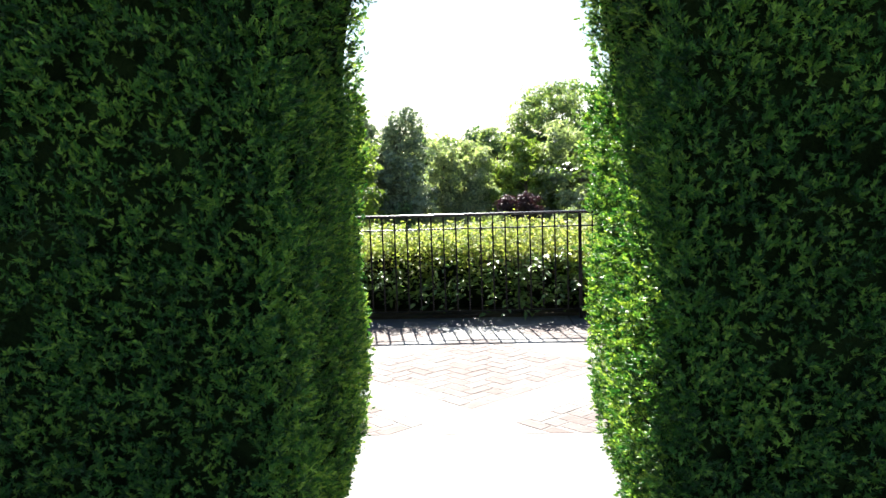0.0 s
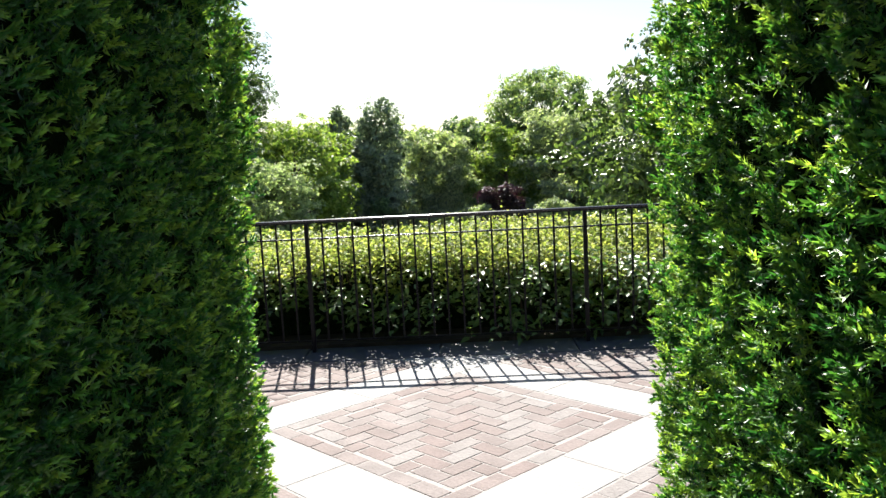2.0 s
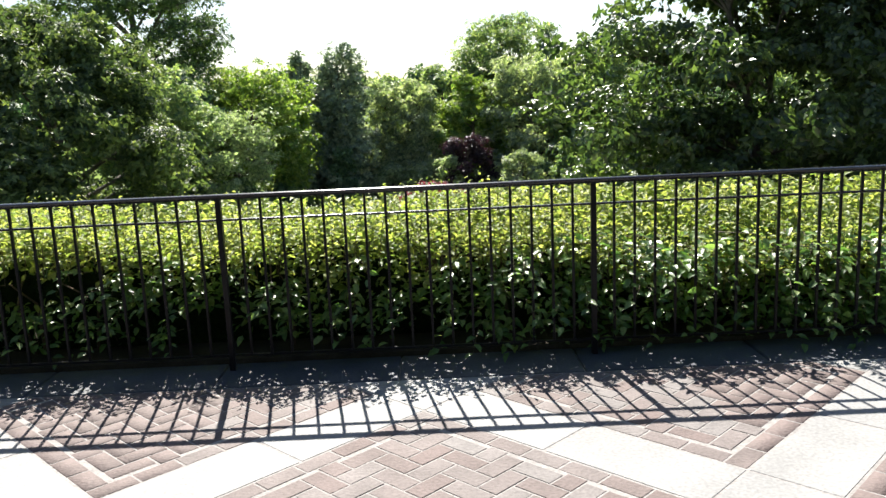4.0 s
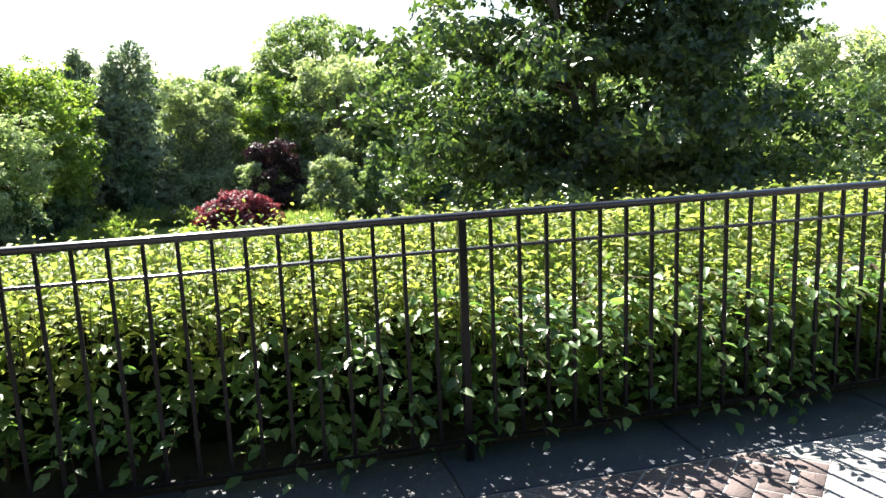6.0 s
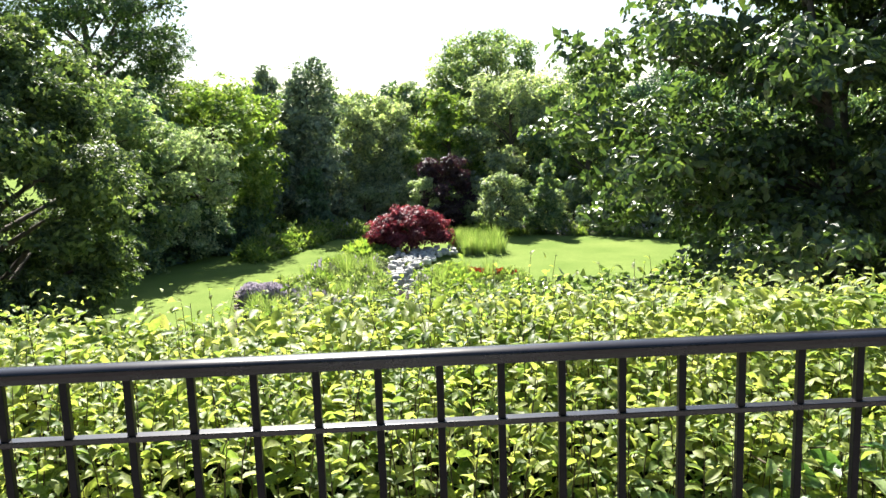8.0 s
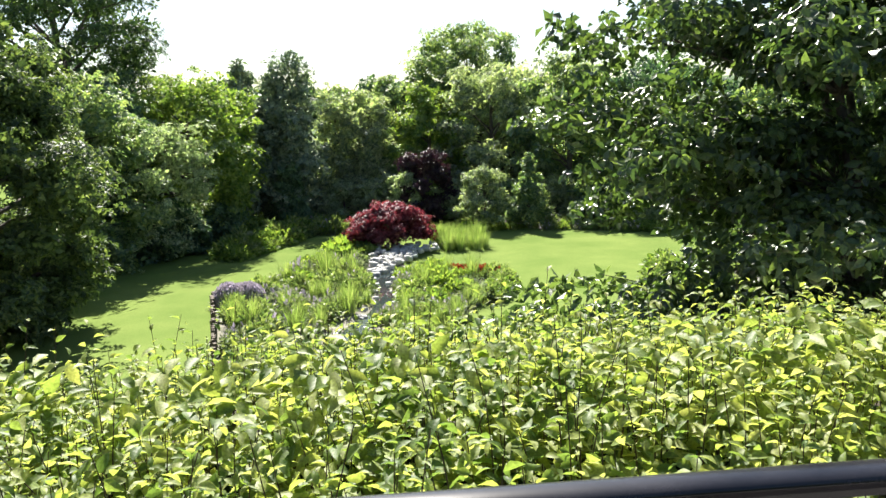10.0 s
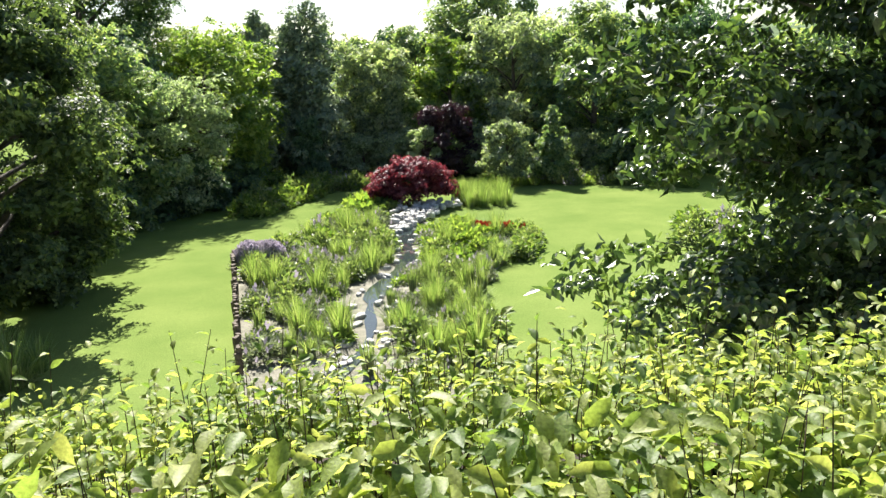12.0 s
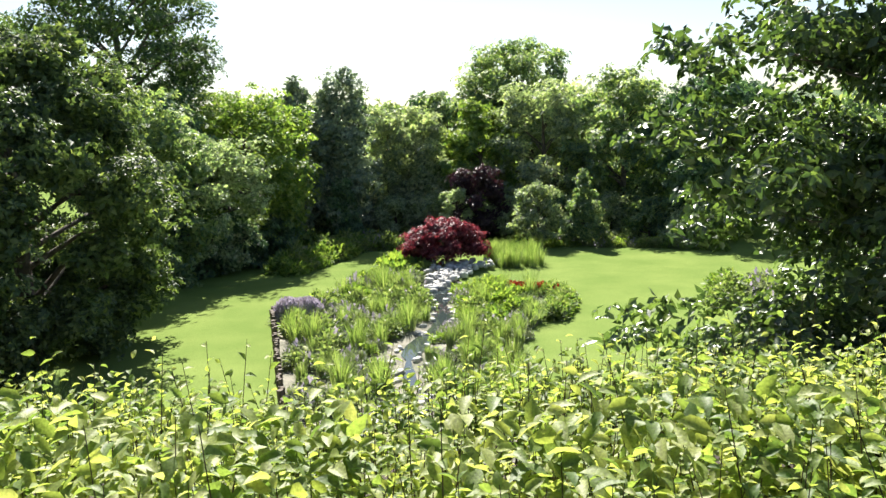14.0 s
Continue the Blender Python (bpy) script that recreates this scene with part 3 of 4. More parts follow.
# upright shoots on the top
ns = 6200
sx = np.concatenate([rh.uniform(-3.3, 4.2, int(ns * 0.86)), rh.uniform(HX0, HX1, int(ns * 0.14))])
sy = rh.uniform(HY0, HY1, len(sx))
sl = rh.uniform(0.11, 0.25, len(sx)) * np.where(rh.random(len(sx)) < 0.1, 1.5, 1.0)
lean = rh.normal(size=(len(sx), 2)) * 0.16
z0 = hedge_top(sx, sy) - 0.17
K = 8
for k in range(K):
    s = (k + 0.6) / K
    a = rh.uniform(0, 6.283, len(sx)) if k == 0 else a + 2.6 + rh.normal(size=len(sx)) * 0.5
    P = np.stack([sx + lean[:, 0] * sl * s, sy + lean[:, 1] * sl * s, z0 + sl * s], 1)
    up = -0.05 + 0.5 * s
    D = np.stack([np.cos(a), np.sin(a), up + rh.normal(size=len(sx)) * 0.45], 1)
    N = np.stack([-np.cos(a) * 0.5, -np.sin(a) * 0.5, np.ones(len(sx))], 1) + rh.normal(size=(len(sx), 3)) * 0.55
    items.append(scatter(P, D, N, rh.uniform(0.031, 0.058, len(sx)) * (1.12 - 0.45 * s), LEAF_FINE if s > 0.4 else LEAF_SIX))
for i in range(len(sx)):
    if i % 2 == 0:
        stems.append([(sx[i], sy[i], z0[i] - 0.1, 0.002), (sx[i] + lean[i, 0] * sl[i] * .5, sy[i] + lean[i, 1] * sl[i] * .5, z0[i] + sl[i] * .5, 0.0015), (sx[i] + lean[i, 0] * sl[i], sy[i] + lean[i, 1] * sl[i], z0[i] + sl[i], 0.0008)])
# leaves under the top and down the face toward the terrace
nf = 21000
fx = np.where(rh.random(nf) < 0.82, rh.uniform(-3.3, 4.4, nf), rh.uniform(HX0, HX1, nf))
fz = 0.86 * (1 - rh.random(nf) * 0.94)
bulge = 0.09 * np.sin(fx * 2.3) + 0.06 * np.sin(fx * 5.1 + 1)
lump = np.array([noise.noise(Vector((q * 2.6, w * 3.2, 0.0))) for q, w in zip(fx, fz)])
fy = HY0 + 0.10 + bulge * 0.4 + rh.random(nf) ** 2 * 0.3 - 0.2 * lump + 0.8 * np.clip((fz - 0.5) / 0.36, 0, 1) + 0.08 * np.clip(0.5 - fz, 0, 1)
keep = (rh.random(nf) < np.clip(-0.06 + fz * 1.3 + 0.16 * np.clip(fx, 0, 2.0), 0, 1)) & (lump > -0.35 + 0.35 * (0.7 - fz) - 0.12 * np.clip(fx, 0, 2.0)) & (fy > HY0 - 0.05)
fx, fy, fz = fx[keep], fy[keep], fz[keep]
a = rh.normal(-1.57, 1.0, len(fx))
D = np.stack([np.cos(a), np.sin(a), rh.normal(-0.1, 0.45, len(fx))], 1)
N = np.stack([np.cos(a) * 0.3, np.sin(a) * 0.3 - 0.25, np.ones(len(fx))], 1) + rh.normal(size=(len(fx), 3)) * 0.45
old = fz < 0.46 + 0.12 * np.sin(fx * 3.1)
fs = rh.uniform(0.05, 0.088, len(fx))
Pf = np.stack([fx, fy, fz], 1)
face = [scatter(Pf[old], D[old], N[old], fs[old], LEAF_SIX)]
items.append(scatter(Pf[~old], D[~old], N[~old], fs[~old] * 0.88, LEAF_SIX))
nt = 8000
tx, ty = np.where(rh.random(nt) < 0.85, rh.uniform(-3.3, 4.2, nt), rh.uniform(HX0, HX1, nt)), rh.uniform(HY0 + 0.1, HY1 + 0.05, nt)
tz = hedge_top(tx, ty) - 0.06 - rh.random(nt) * 0.26
items.append(scatter(np.stack([tx, ty, tz], 1), rh.normal(size=(nt, 3)) * [1, 1, 0.5], rh.normal(size=(nt, 3)) * 0.6 + [0, 0, 1], rh.uniform(0.05, 0.085, nt), LEAF_SIX))
# sprays that hang out between the bars over the coping
for i in range(420):
    x, z = (rh.uniform(-4.2, 6.2), rh.uniform(0.10, 0.62)) if i % 2 else (rh.uniform(0.2, 4.2), rh.uniform(0.10, 0.66))
    y0, ln = HY0 + 0.12, rh.uniform(0.12, 0.36) if i % 2 else rh.uniform(0.22, 0.48)
    a = rh.normal(-1.57, 0.5)
    q = 7
    s = (np.arange(q) + 0.5) / q
    P = np.stack([x + math.cos(a) * ln * s, y0 + math.sin(a) * ln * s, z + 0.10 * s - 0.20 * s ** 2], 1)
    side = np.where(np.arange(q) % 2, 1.0, -1.0)
    D = np.stack([math.cos(a) - math.sin(a) * side * 0.8, math.sin(a) + math.cos(a) * side * 0.8, rh.normal(-0.15, 0.3, q)], 1)
    N = rh.normal(size=(q, 3)) * 0.35 + [0, -0.3, 1]
    face.append(scatter(P, D, N, rh.uniform(0.055, 0.09, q), LEAF_SIX))
    stems.append([(x, y0 + 0.1, z - 0.03, 0.003), (x + math.cos(a) * ln * .5, y0 + math.sin(a) * ln * .5, z, 0.0025), (x + math.cos(a) * ln, y0 + math.sin(a) * ln, z - 0.10, 0.001)])
horn = tagged(new("hornbeam_hedge"), "low broad hedge of serrated bright green hornbeam leaves", "hedge")
horn.location = (0, 8.8, 0)
off = np.array([0, 8.8, 0])
hv, hf = merge(items)
part("foliage", mesh_of("foliage", hv - off, hf, M_HORN), None, horn, "fresh yellow-green leafy shoots")
fv, ff = merge(face)
part("side_foliage", mesh_of("side_foliage", fv - off, ff, M_HORN_OLD), None, horn, "older glossy mid-green leaves")
for i in range(320):
    x, y = rh.uniform(HX0, HX1), rh.uniform(HY0 + 0.15, HY1 - 0.1)
    stems.append([(x, y, 0.0, 0.012), (x + rh.normal() * .05, y + rh.normal() * .05, 0.35, 0.009), (x + rh.normal() * .1, y + rh.normal() * .1, 0.5, 0.005)])
tv, tf = tubes(stems, 4)
part("twig_growth", mesh_of("twig_growth", tv - off, tf, M_TWIG, True), None, horn, "thin brown upright stems")


def rough_block(x0, x1, y0, y1, z0, top, nx, ny, amp, seed):
    """A lumpy closed block whose top follows a function of x and y."""
    r = np.random.default_rng(seed)
    xs, ys = np.linspace(x0, x1, nx), np.linspace(y0, y1, ny)
    X, Y = np.meshgrid(xs, ys)
    Z = top(X, Y) + r.normal(size=X.shape) * amp
    V1 = np.stack([X, Y, Z], -1).reshape(-1, 3)
    V2 = np.stack([X, Y, np.full_like(X, z0)], -1).reshape(-1, 3)
    n = nx * ny
    F = []
    for j in range(ny - 1):
        for i in range(nx - 1):
            q = j * nx + i
            F += [(q, q + 1, q + nx + 1), (q, q + nx + 1, q + nx)]
    ring = [i for i in range(nx)] + [j * nx + nx - 1 for j in range(1, ny)] + [(ny - 1) * nx + i for i in range(nx - 2, -1, -1)] + [j * nx for j in range(ny - 2, 0, -1)]
    for q, w in zip(ring, ring[1:] + ring[:1]):
        F += [(q, q + n, w + n), (q, w + n, w)]
    return np.concatenate([V1, V2]), np.array(F)


# added near-black blocks: they stop sunlight and stand in for the hedge's inner shade
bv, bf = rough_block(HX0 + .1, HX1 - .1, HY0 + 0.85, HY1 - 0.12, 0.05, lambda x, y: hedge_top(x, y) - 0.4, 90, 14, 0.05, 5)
# low front block, taller on the left to hold back more sun
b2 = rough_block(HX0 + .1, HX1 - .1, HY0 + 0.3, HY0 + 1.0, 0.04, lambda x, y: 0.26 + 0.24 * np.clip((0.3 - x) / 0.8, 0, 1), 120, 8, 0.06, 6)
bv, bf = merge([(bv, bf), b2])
part("shade_core", mesh_of("shade_core", bv - off, bf, M_INNER_SHADE), None, horn, "near-black core standing in for the shade inside the hedge")

# ---- dogwood tree beside the terrace ----


def dogwood():
    """A wide layered tree with glossy drooping leaves on tiered branches."""
    r = np.random.default_rng(31)
    base = (5.3, 15.0, LOW)
    lobes = []
    # flat boughs, tier above tier, each carried out along its own branch
    tiers = [(-3.2, 2.4, 9), (-2.4, 2.9, 10), (-1.6, 3.1, 11), (-0.7, 3.1, 10), (0.2, 3.3, 11), (1.1, 3.6, 11), (2.0, 3.2, 11), (2.8, 2.4, 8), (3.4, 1.7, 6), (4.0, 0.9, 4)]
    for i, (z, rad, n) in enumerate(tiers):
        for k in range(n):
            a = 6.283 * (k + 0.5 * (i % 2)) / n + r.uniform(-0.25, 0.25)
            far = rad * r.uniform(0.82, 1.08)
            for q in (0.45, 0.72, 1.0):
                w = 0.85 - 0.28 * q
                lobes.append((base[0] + far * q * math.cos(a) * (0.55 if z > 1.5 and math.cos(a) > 0 else 0.85 if math.cos(a) > 0 else 0.92) + r.uniform(-0.15, 0.15), base[1] + far * q * math.sin(a) * 0.85, z + 0.25 * q * (1.3 - q) + r.uniform(-0.3, 0.3) - 0.12 * q, w, w, r.uniform(0.22, 0.38)))
    # long branches reaching over the lawn
    for tip, start in (((1.75, 15.2, 2.25), (4.4, 15.0, 1.7)), ((1.7, 15.3, 1.45), (4.2, 15.0, 0.9)), ((2.0, 15.0, 0.8), (4.2, 15.0, 0.3)), ((1.2, 15.4, -0.85), (4.3, 15.0, -1.0)), ((1.9, 14.6, -1.2), (4.3, 14.8, -1.6)), ((1.6, 14.3, -0.8), (4.0, 14.4, -0.7)), ((1.5, 16.1, -0.75), (4.2, 15.8, -0.8)), ((1.9, 13.9, -0.95), (4.4, 14.0, -1.0))):
        for q in range(7):
            w = q / 6
            lobes.append(tuple(start[c] + (tip[c] - start[c]) * w + (0.12 * math.sin(3.1 * w) if c == 2 else 0.0) for c in range(3)) + (0.55 - 0.25 * w, 0.6 - 0.25 * w, 0.19))
    top = tagged(new("dogwood_tree"), "spreading dogwood with glossy green leaves in layers", "tree")
    top.location = base
    off = np.array(base)
    (V, F), C = crown_leaves(r, lobes, 100000, 0.095, flat=0.6, clumps=7, shape=LEAF_WIDE, droop=0.55, reach=0.42, fill=0.32, spill=0.15)
    part("crown", mesh_of("crown", V - off, F, M_DOG), None, top)
    paths = []
    heads = [(base[0] + dx, base[1] + dy, 3.6) for dx, dy in ((-1.3, -0.7), (0.9, -0.8), (0.2, 1.2), (1.6, 0.5), (-0.6, 0.7))]
    for hx, hy, hz in heads:
        trunk = []
        for s in np.linspace(0, 1, 9):
            w = s ** 1.2
            trunk.append((base[0] + (hx - base[0]) * w + 0.12 * math.sin(7 * s + hx), base[1] + (hy - base[1]) * w, LOW + (hz - LOW) * s, 0.10 * (1 - s) + 0.02))
        paths.append(trunk)
    T = np.array(paths)[:, :, :3]
    twigs = []
    for lb in lobes[1::3]:
        b = np.array(lb[:3])
        d = np.linalg.norm(T[:, :, :2] - b[:2], axis=2) + np.abs(T[:, :, 2] - (b[2] - 0.8)) * 0.8
        i, j = np.unravel_index(np.argmin(d), d.shape)
        a = T[i, j]
        mid = (a + b) / 2 + [0, 0, 0.15] + r.normal(size=3) * 0.1
        paths.append([(*a, 0.024), (*((a + mid) / 2 + r.normal(size=3) * 0.06), 0.019), (*mid, 0.014), (*((mid + b) / 2 + r.normal(size=3) * 0.06), 0.009), (*b, 0.004)])
        for q in range(2):
            e = b + r.normal(size=3) * np.array(lb[3:6]) * 0.45
            twigs.append([(*mid, 0.012), (*((mid + e) / 2 + [0, 0, .05]), 0.008), (*e, 0.003)])
    for i, path in enumerate(paths):
        tv, tf = tubes([path])
        nm = "limb" if i >= len(heads) else "trunk"
        part(nm, mesh_of(nm, tv - off, tf, M_BARK, True), None, top, "slim grey stem rising from the base" if nm == "trunk" else "")
    tv, tf = tubes(twigs, 4)
    tagged(part("twig_growth", mesh_of("twig_growth", tv - off, tf, M_BARK, True), None, top), kind="stuff")


dogwood()

# ---- trees round the lawn ----
T = M_TREE
tree("broadleaf_tree", "broad leafy tree with mixed green foliage beside the lawn", (-12.9, 30.5, LOW), 10.4, 4.5, 0.0, 92000, 0.12, T["shade"], 101, 44, 0.24, ry=6.0, lobe_size=0.27, fill=0.8)
tree("broadleaf_tree", "dense green tree behind the lawn's shaded edge", (-14.4, 43.0, LOW), 8.8, 4.2, 0.0, 30240, 0.139, T["mid"], 102, 22, 0.22, lobe_size=0.32)
tree("willow_shrub", "large silvery green shrub arching over the lawn", (-11.8, 45.5, LOW), 6.8, 3.6, 0.2, 25704, 0.107, T["silver"], 103, 18, 0.14, lobe_size=0.36)
tree("field_maple", "rounded bright green maple with a dense crown", (-10.8, 51.5, LOW), 8.7, 5.0, 0.2, 39312, 0.148, T["bright"], 104, 24, 0.3, lobe_size=0.33)
tree("tall_oak", "tall open oak with dark limbs against the sky", (-18.6, 55.5, LOW), 18.5, 6.6, 2.5, 80000, 0.15, T["oak"], 105, 46, 0.5, lobe_size=0.24, reach=0.42, clumps=8, spill=0.3, fill=0.15)
tree("dark_tree", "dark shaded tree at the wood's edge", (-15.5, 49.0, LOW), 8.6, 4.0, 0.3, 24192, 0.172, T["dark"], 106, 20, 0.3)
tree("pine_tree", "grey-green pine with a ragged tapering crown", (-8.8, 57.5, LOW), 10.8, 3.2, 0.2, 25000, 0.164, T["pine"], 107, 24, 0.2, form="cone", lobe_size=0.45)
tree("pine_tree", "grey-green pine with a broken open top", (-6.2, 58.0, LOW), 11.0, 3.0, 0.2, 24000, 0.172, T["pine"], 108, 24, 0.2, form="column", lobe_size=0.5)
tree("yew_bush", "dark upright yew at the end of the lawn", (-6.0, 55.5, LOW), 4.0, 1.3, 0.1, 10584, 0.115, T["dark"], 109, 14, 0.12, form="column", lobe_size=0.6)
tree("birch_tree", "slender pale green tree with a light airy crown", (-3.4, 60.5, LOW), 8.6, 2.3, 0.5, 18144, 0.139, T["pale"], 110, 18, 0.13, form="column", lobe_size=0.55)
tree("birch_tree", "slender pale green tree with thin visible stems", (-1.0, 60.0, LOW), 8.6, 2.4, 0.5, 18144, 0.139, T["pale"], 111, 18, 0.13, form="column", lobe_size=0.5)
tree("broadleaf_tree", "tall green tree rising behind the lawn", (0.9, 66.0, LOW), 9.5, 3.0, 0.5, 19656, 0.172, T["mid"], 112, 18, 0.2)
tree("broadleaf_tree", "fresh green tree at the back of the garden", (2.9, 61.0, LOW), 8.6, 2.8, 0.2, 21168, 0.164, T["bright"], 113, 18, 0.2)
tree("plum_tree", "dark purple-leaved tree behind the red maple", (2.1, 54.5, LOW), 4.2, 1.9, 0.2, 12096, 0.115, T["plum"], 114, 14, 0.1)
tree("tall_oak", "tall oak with an open rounded crown above the wood", (6.8, 71.0, LOW), 13.4, 5.2, 5.0, 25000, 0.165, T["mid"], 115, 30, 0.34, lobe_size=0.26, clumps=9, reach=0.36)
tree("broadleaf_tree", "wide soft green tree with hanging foliage", (7.2, 61.0, LOW), 9.4, 4.5, 0.1, 33264, 0.164, T["pale"], 116, 22, 0.26)
tree("cone_shrub", "rounded pale green shrub beside the lawn", (5.2, 50.6, LOW), 3.5, 1.4, 0.1, 12096, 0.107, T["pale"], 117, 16, 0.08, form="dome", lobe_size=0.45)
tree("cone_conifer", "upright conical green conifer beside the lawn", (7.7, 50.2, LOW), 4.3, 1.2, 0.1, 13608, 0.098, T["mid"], 118, 20, 0.08, form="cone", lobe_size=0.55)
tree("broadleaf_tree", "green tree at the end of the far border", (11.4, 56.5, LOW), 9.6, 3.6, 0.1, 22680, 0.164, T["mid"], 119, 20, 0.22)
tree("silver_shrub", "small silver-leaved shrub by the red maple", (0.9, 54.0, LOW), 3.4, 1.2, 0.1, 9072, 0.107, T["silver"], 120, 12, 0.08)
tree("dark_tree", "dark tree closing the far border", (15.5, 52.0, LOW), 9.0, 3.8, 0.3, 22680, 0.180, T["dark"], 121, 20, 0.25)
tree("broadleaf_tree", "green tree behind the dogwood", (17.5, 38.0, LOW), 8.2, 4.0, 0.2, 24192, 0.164, T["mid"], 122, 20, 0.25)
tree("broadleaf_tree", "pale green tree at the garden's edge", (26.5, 36.0, LOW), 8.6, 4.2, 0.3, 24192, 0.172, T["pale"], 123, 20, 0.25)
tree("dark_tree", "dark tree filling the wood's shaded edge", (-19.5, 37.0, LOW), 10.0, 4.4, 0.2, 22680, 0.189, T["dark"], 124, 20, 0.28)
tree("broadleaf_tree", "green tree beside the terrace wall", (-17.5, 22.0, LOW), 8.5, 3.4, 0.3, 24192, 0.164, T["mid"], 125, 22, 0.24)
for i, (x, y, h, k) in enumerate([(-20, 60, 11, "dark"), (-14.5, 62, 8.8, "mid"), (-10.5, 66, 8.8, "dark"), (-4.5, 70, 9.0, "mid"), (0, 76, 9.5, "dark"), (4, 70, 9.4, "mid"), (11, 72, 9.5, "dark"), (14.5, 66, 10, "mid"), (20, 60, 9.5, "dark"), (24, 48, 9, "mid"), (31, 44, 9, "dark"), (-25, 48, 11, "mid"), (-23, 35, 9.5, "dark"), (-20, 27, 9, "dark")]):
    tree("woodland_tree", "woodland tree of mixed green behind the garden", (x, y, LOW), h, 4.2, 0.2, 12320, 0.295, T[k], 200 + i, 18, 0.25, group="woodland trees behind the garden")
for i, (x, y, h, rx, k) in enumerate([(3.9, 55.5, 2.3, 1.3, "silver"), (6.9, 55.2, 2.6, 1.5, "mid"), (9.9, 54.0, 2.4, 1.5, "pale"), (11.9, 52.4, 2.2, 1.5, "mid"), (13.8, 49.6, 2.3, 1.6, "silver"), (-0.6, 57.0, 2.6, 1.6, "pale"), (-2.9, 57.6, 2.4, 1.4, "silver")]):
    tree("border_shrub", "leafy rounded shrub at the back of the far border", (x, y, LOW), h, rx, 0.0, 6500, 0.14, T[k], 300 + i, 12, 0.06, form="dome", lobe_size=0.45, group="shrubs of the far border")
# dark domes added to stand in for the deep shade below the crowns
for i, (x, y, h, rx) in enumerate([(-9.2, 49.2, 2.3, 1.6), (-11.0, 46.8, 2.6, 1.8), (-13.2, 44.6, 2.8, 1.9), (-15.2, 41.0, 3.0, 2.0), (-14.2, 36.8, 2.6, 1.8), (-14.6, 32.4, 2.6, 1.7)]):
    tree("shade_fill_shrub", "dark shrub added to make the shaded hollow under the trees", (x, y, LOW), h, rx, 0.0, 7000, 0.15, T["dark"], 320 + i, 12, 0.06, form="dome", lobe_size=0.45, group="dark shrubs under the trees")
hb = []
for i in range(41):
    for j in range(9):
        x, y = -160 + i * 14.0, 230 + j * 22.0
        s = math.sin(math.pi * j / 8)
        hb.append((x, y, LOW + s * (16.5 + 1.5 * math.sin(i * 0.35 + 0.3)) + 1.3 * noise.noise(Vector((x * 0.06, y * 0.06, 0)))))
hfaces = []
for i in range(40):
    for j in range(8):
        q = i * 9 + j
        hfaces += [(q, q + 9, q + 10), (q, q + 10, q + 1)]
tagged(part("backdrop_hill", mesh_of("backdrop_hill", np.array(hb), hfaces, M_HILL, True), None), "distant green wooded hill", "hill", kind="structure")


# ---- red maple ----


def red_maple():
    """A low weeping dome of red cut-leaf foliage in overlapping cushions."""
    r = np.random.default_rng(51)
    base = (0.0, 45.0, LOW)
    lobes = []
    for i in range(30):
        s = i / 29
        a = i * 2.4
        rr = 1.7 * math.sqrt(s)
        z = LOW + 1.95 - 1.2 * s ** 1.6 + r.uniform(-0.12, 0.12)
        lobes.append((base[0] + rr * math.cos(a) - 0.12 * s, base[1] + rr * 0.85 * math.sin(a), z, 0.55, 0.5, 0.30))
    for q in range(9):
        lobes.append((1.5 * math.cos(q * 0.7 - 2.9), 45.0 + 1.2 * math.sin(q * 0.7 - 2.9), LOW + 0.72 + 0.1 * (q % 2), 0.45, 0.4, 0.3))
    for q in range(5):
        lobes.append((-1.75 + 0.24 * q, 44.2 + 0.1 * q, LOW + 0.85 + 0.12 * q, 0.42, 0.4, 0.3))
    top = tagged(new("japanese_maple"), "low domed Japanese maple with dark red foliage", "tree")
    top.location = base
    off = np.array(base)
    (V, F), C = crown_leaves(r, lobes, 21000, 0.13, flat=0.75, clumps=8, droop=0.5, reach=0.42, fill=0.25, spill=0.1)
    part("crown", mesh_of("crown", V - off, F, M_TREE["red"]), None, top)
    paths = limbs_to(r, base, 2.3, 0.12, lobes[::2], 0.3)
    for i, path in enumerate(paths):
        tv, tf = tubes([path])
        nm = "limb" if i else "trunk"
        part(nm, mesh_of(nm, tv - off, tf, M_BARK, True), None, top)


red_maple()

# ---- beds: plants that are built once and copied ----


def tuft(name, label, count, height, spread, width, leaf, seed, arch=0.5, category="plant"):
    """A clump of arching blades."""
    r = np.random.default_rng(seed)
    VV, FF, k = [], [], 0
    for i in range(count):
        a, q = r.uniform(0, 6.283), r.random() ** 0.7
        bx, by = 0.3 * spread * q * math.cos(a), 0.3 * spread * q * math.sin(a)
        h = height * r.uniform(0.55, 1.0)
        out = spread * r.uniform(0.2, 1.0) * arch
        side = np.array([-math.sin(a), math.cos(a), 0]) * width
        for s, w in ((0, 1.0), (0.5, 0.9), (1.0, 0.08)):
            c = np.array([bx + math.cos(a) * out * s ** 1.8, by + math.sin(a) * out * s ** 1.8, h * (s - 0.18 * arch * s ** 3)])
            VV += [c - side * w * .5, c + side * w * .5]
        FF += [(k, k + 1, k + 3), (k, k + 3, k + 2), (k + 2, k + 3, k + 5), (k + 2, k + 5, k + 4)]
        k += 6
    ob = part(name, mesh_of(name, np.array(VV), FF, leaf), None)
    return tagged(ob, label, category)


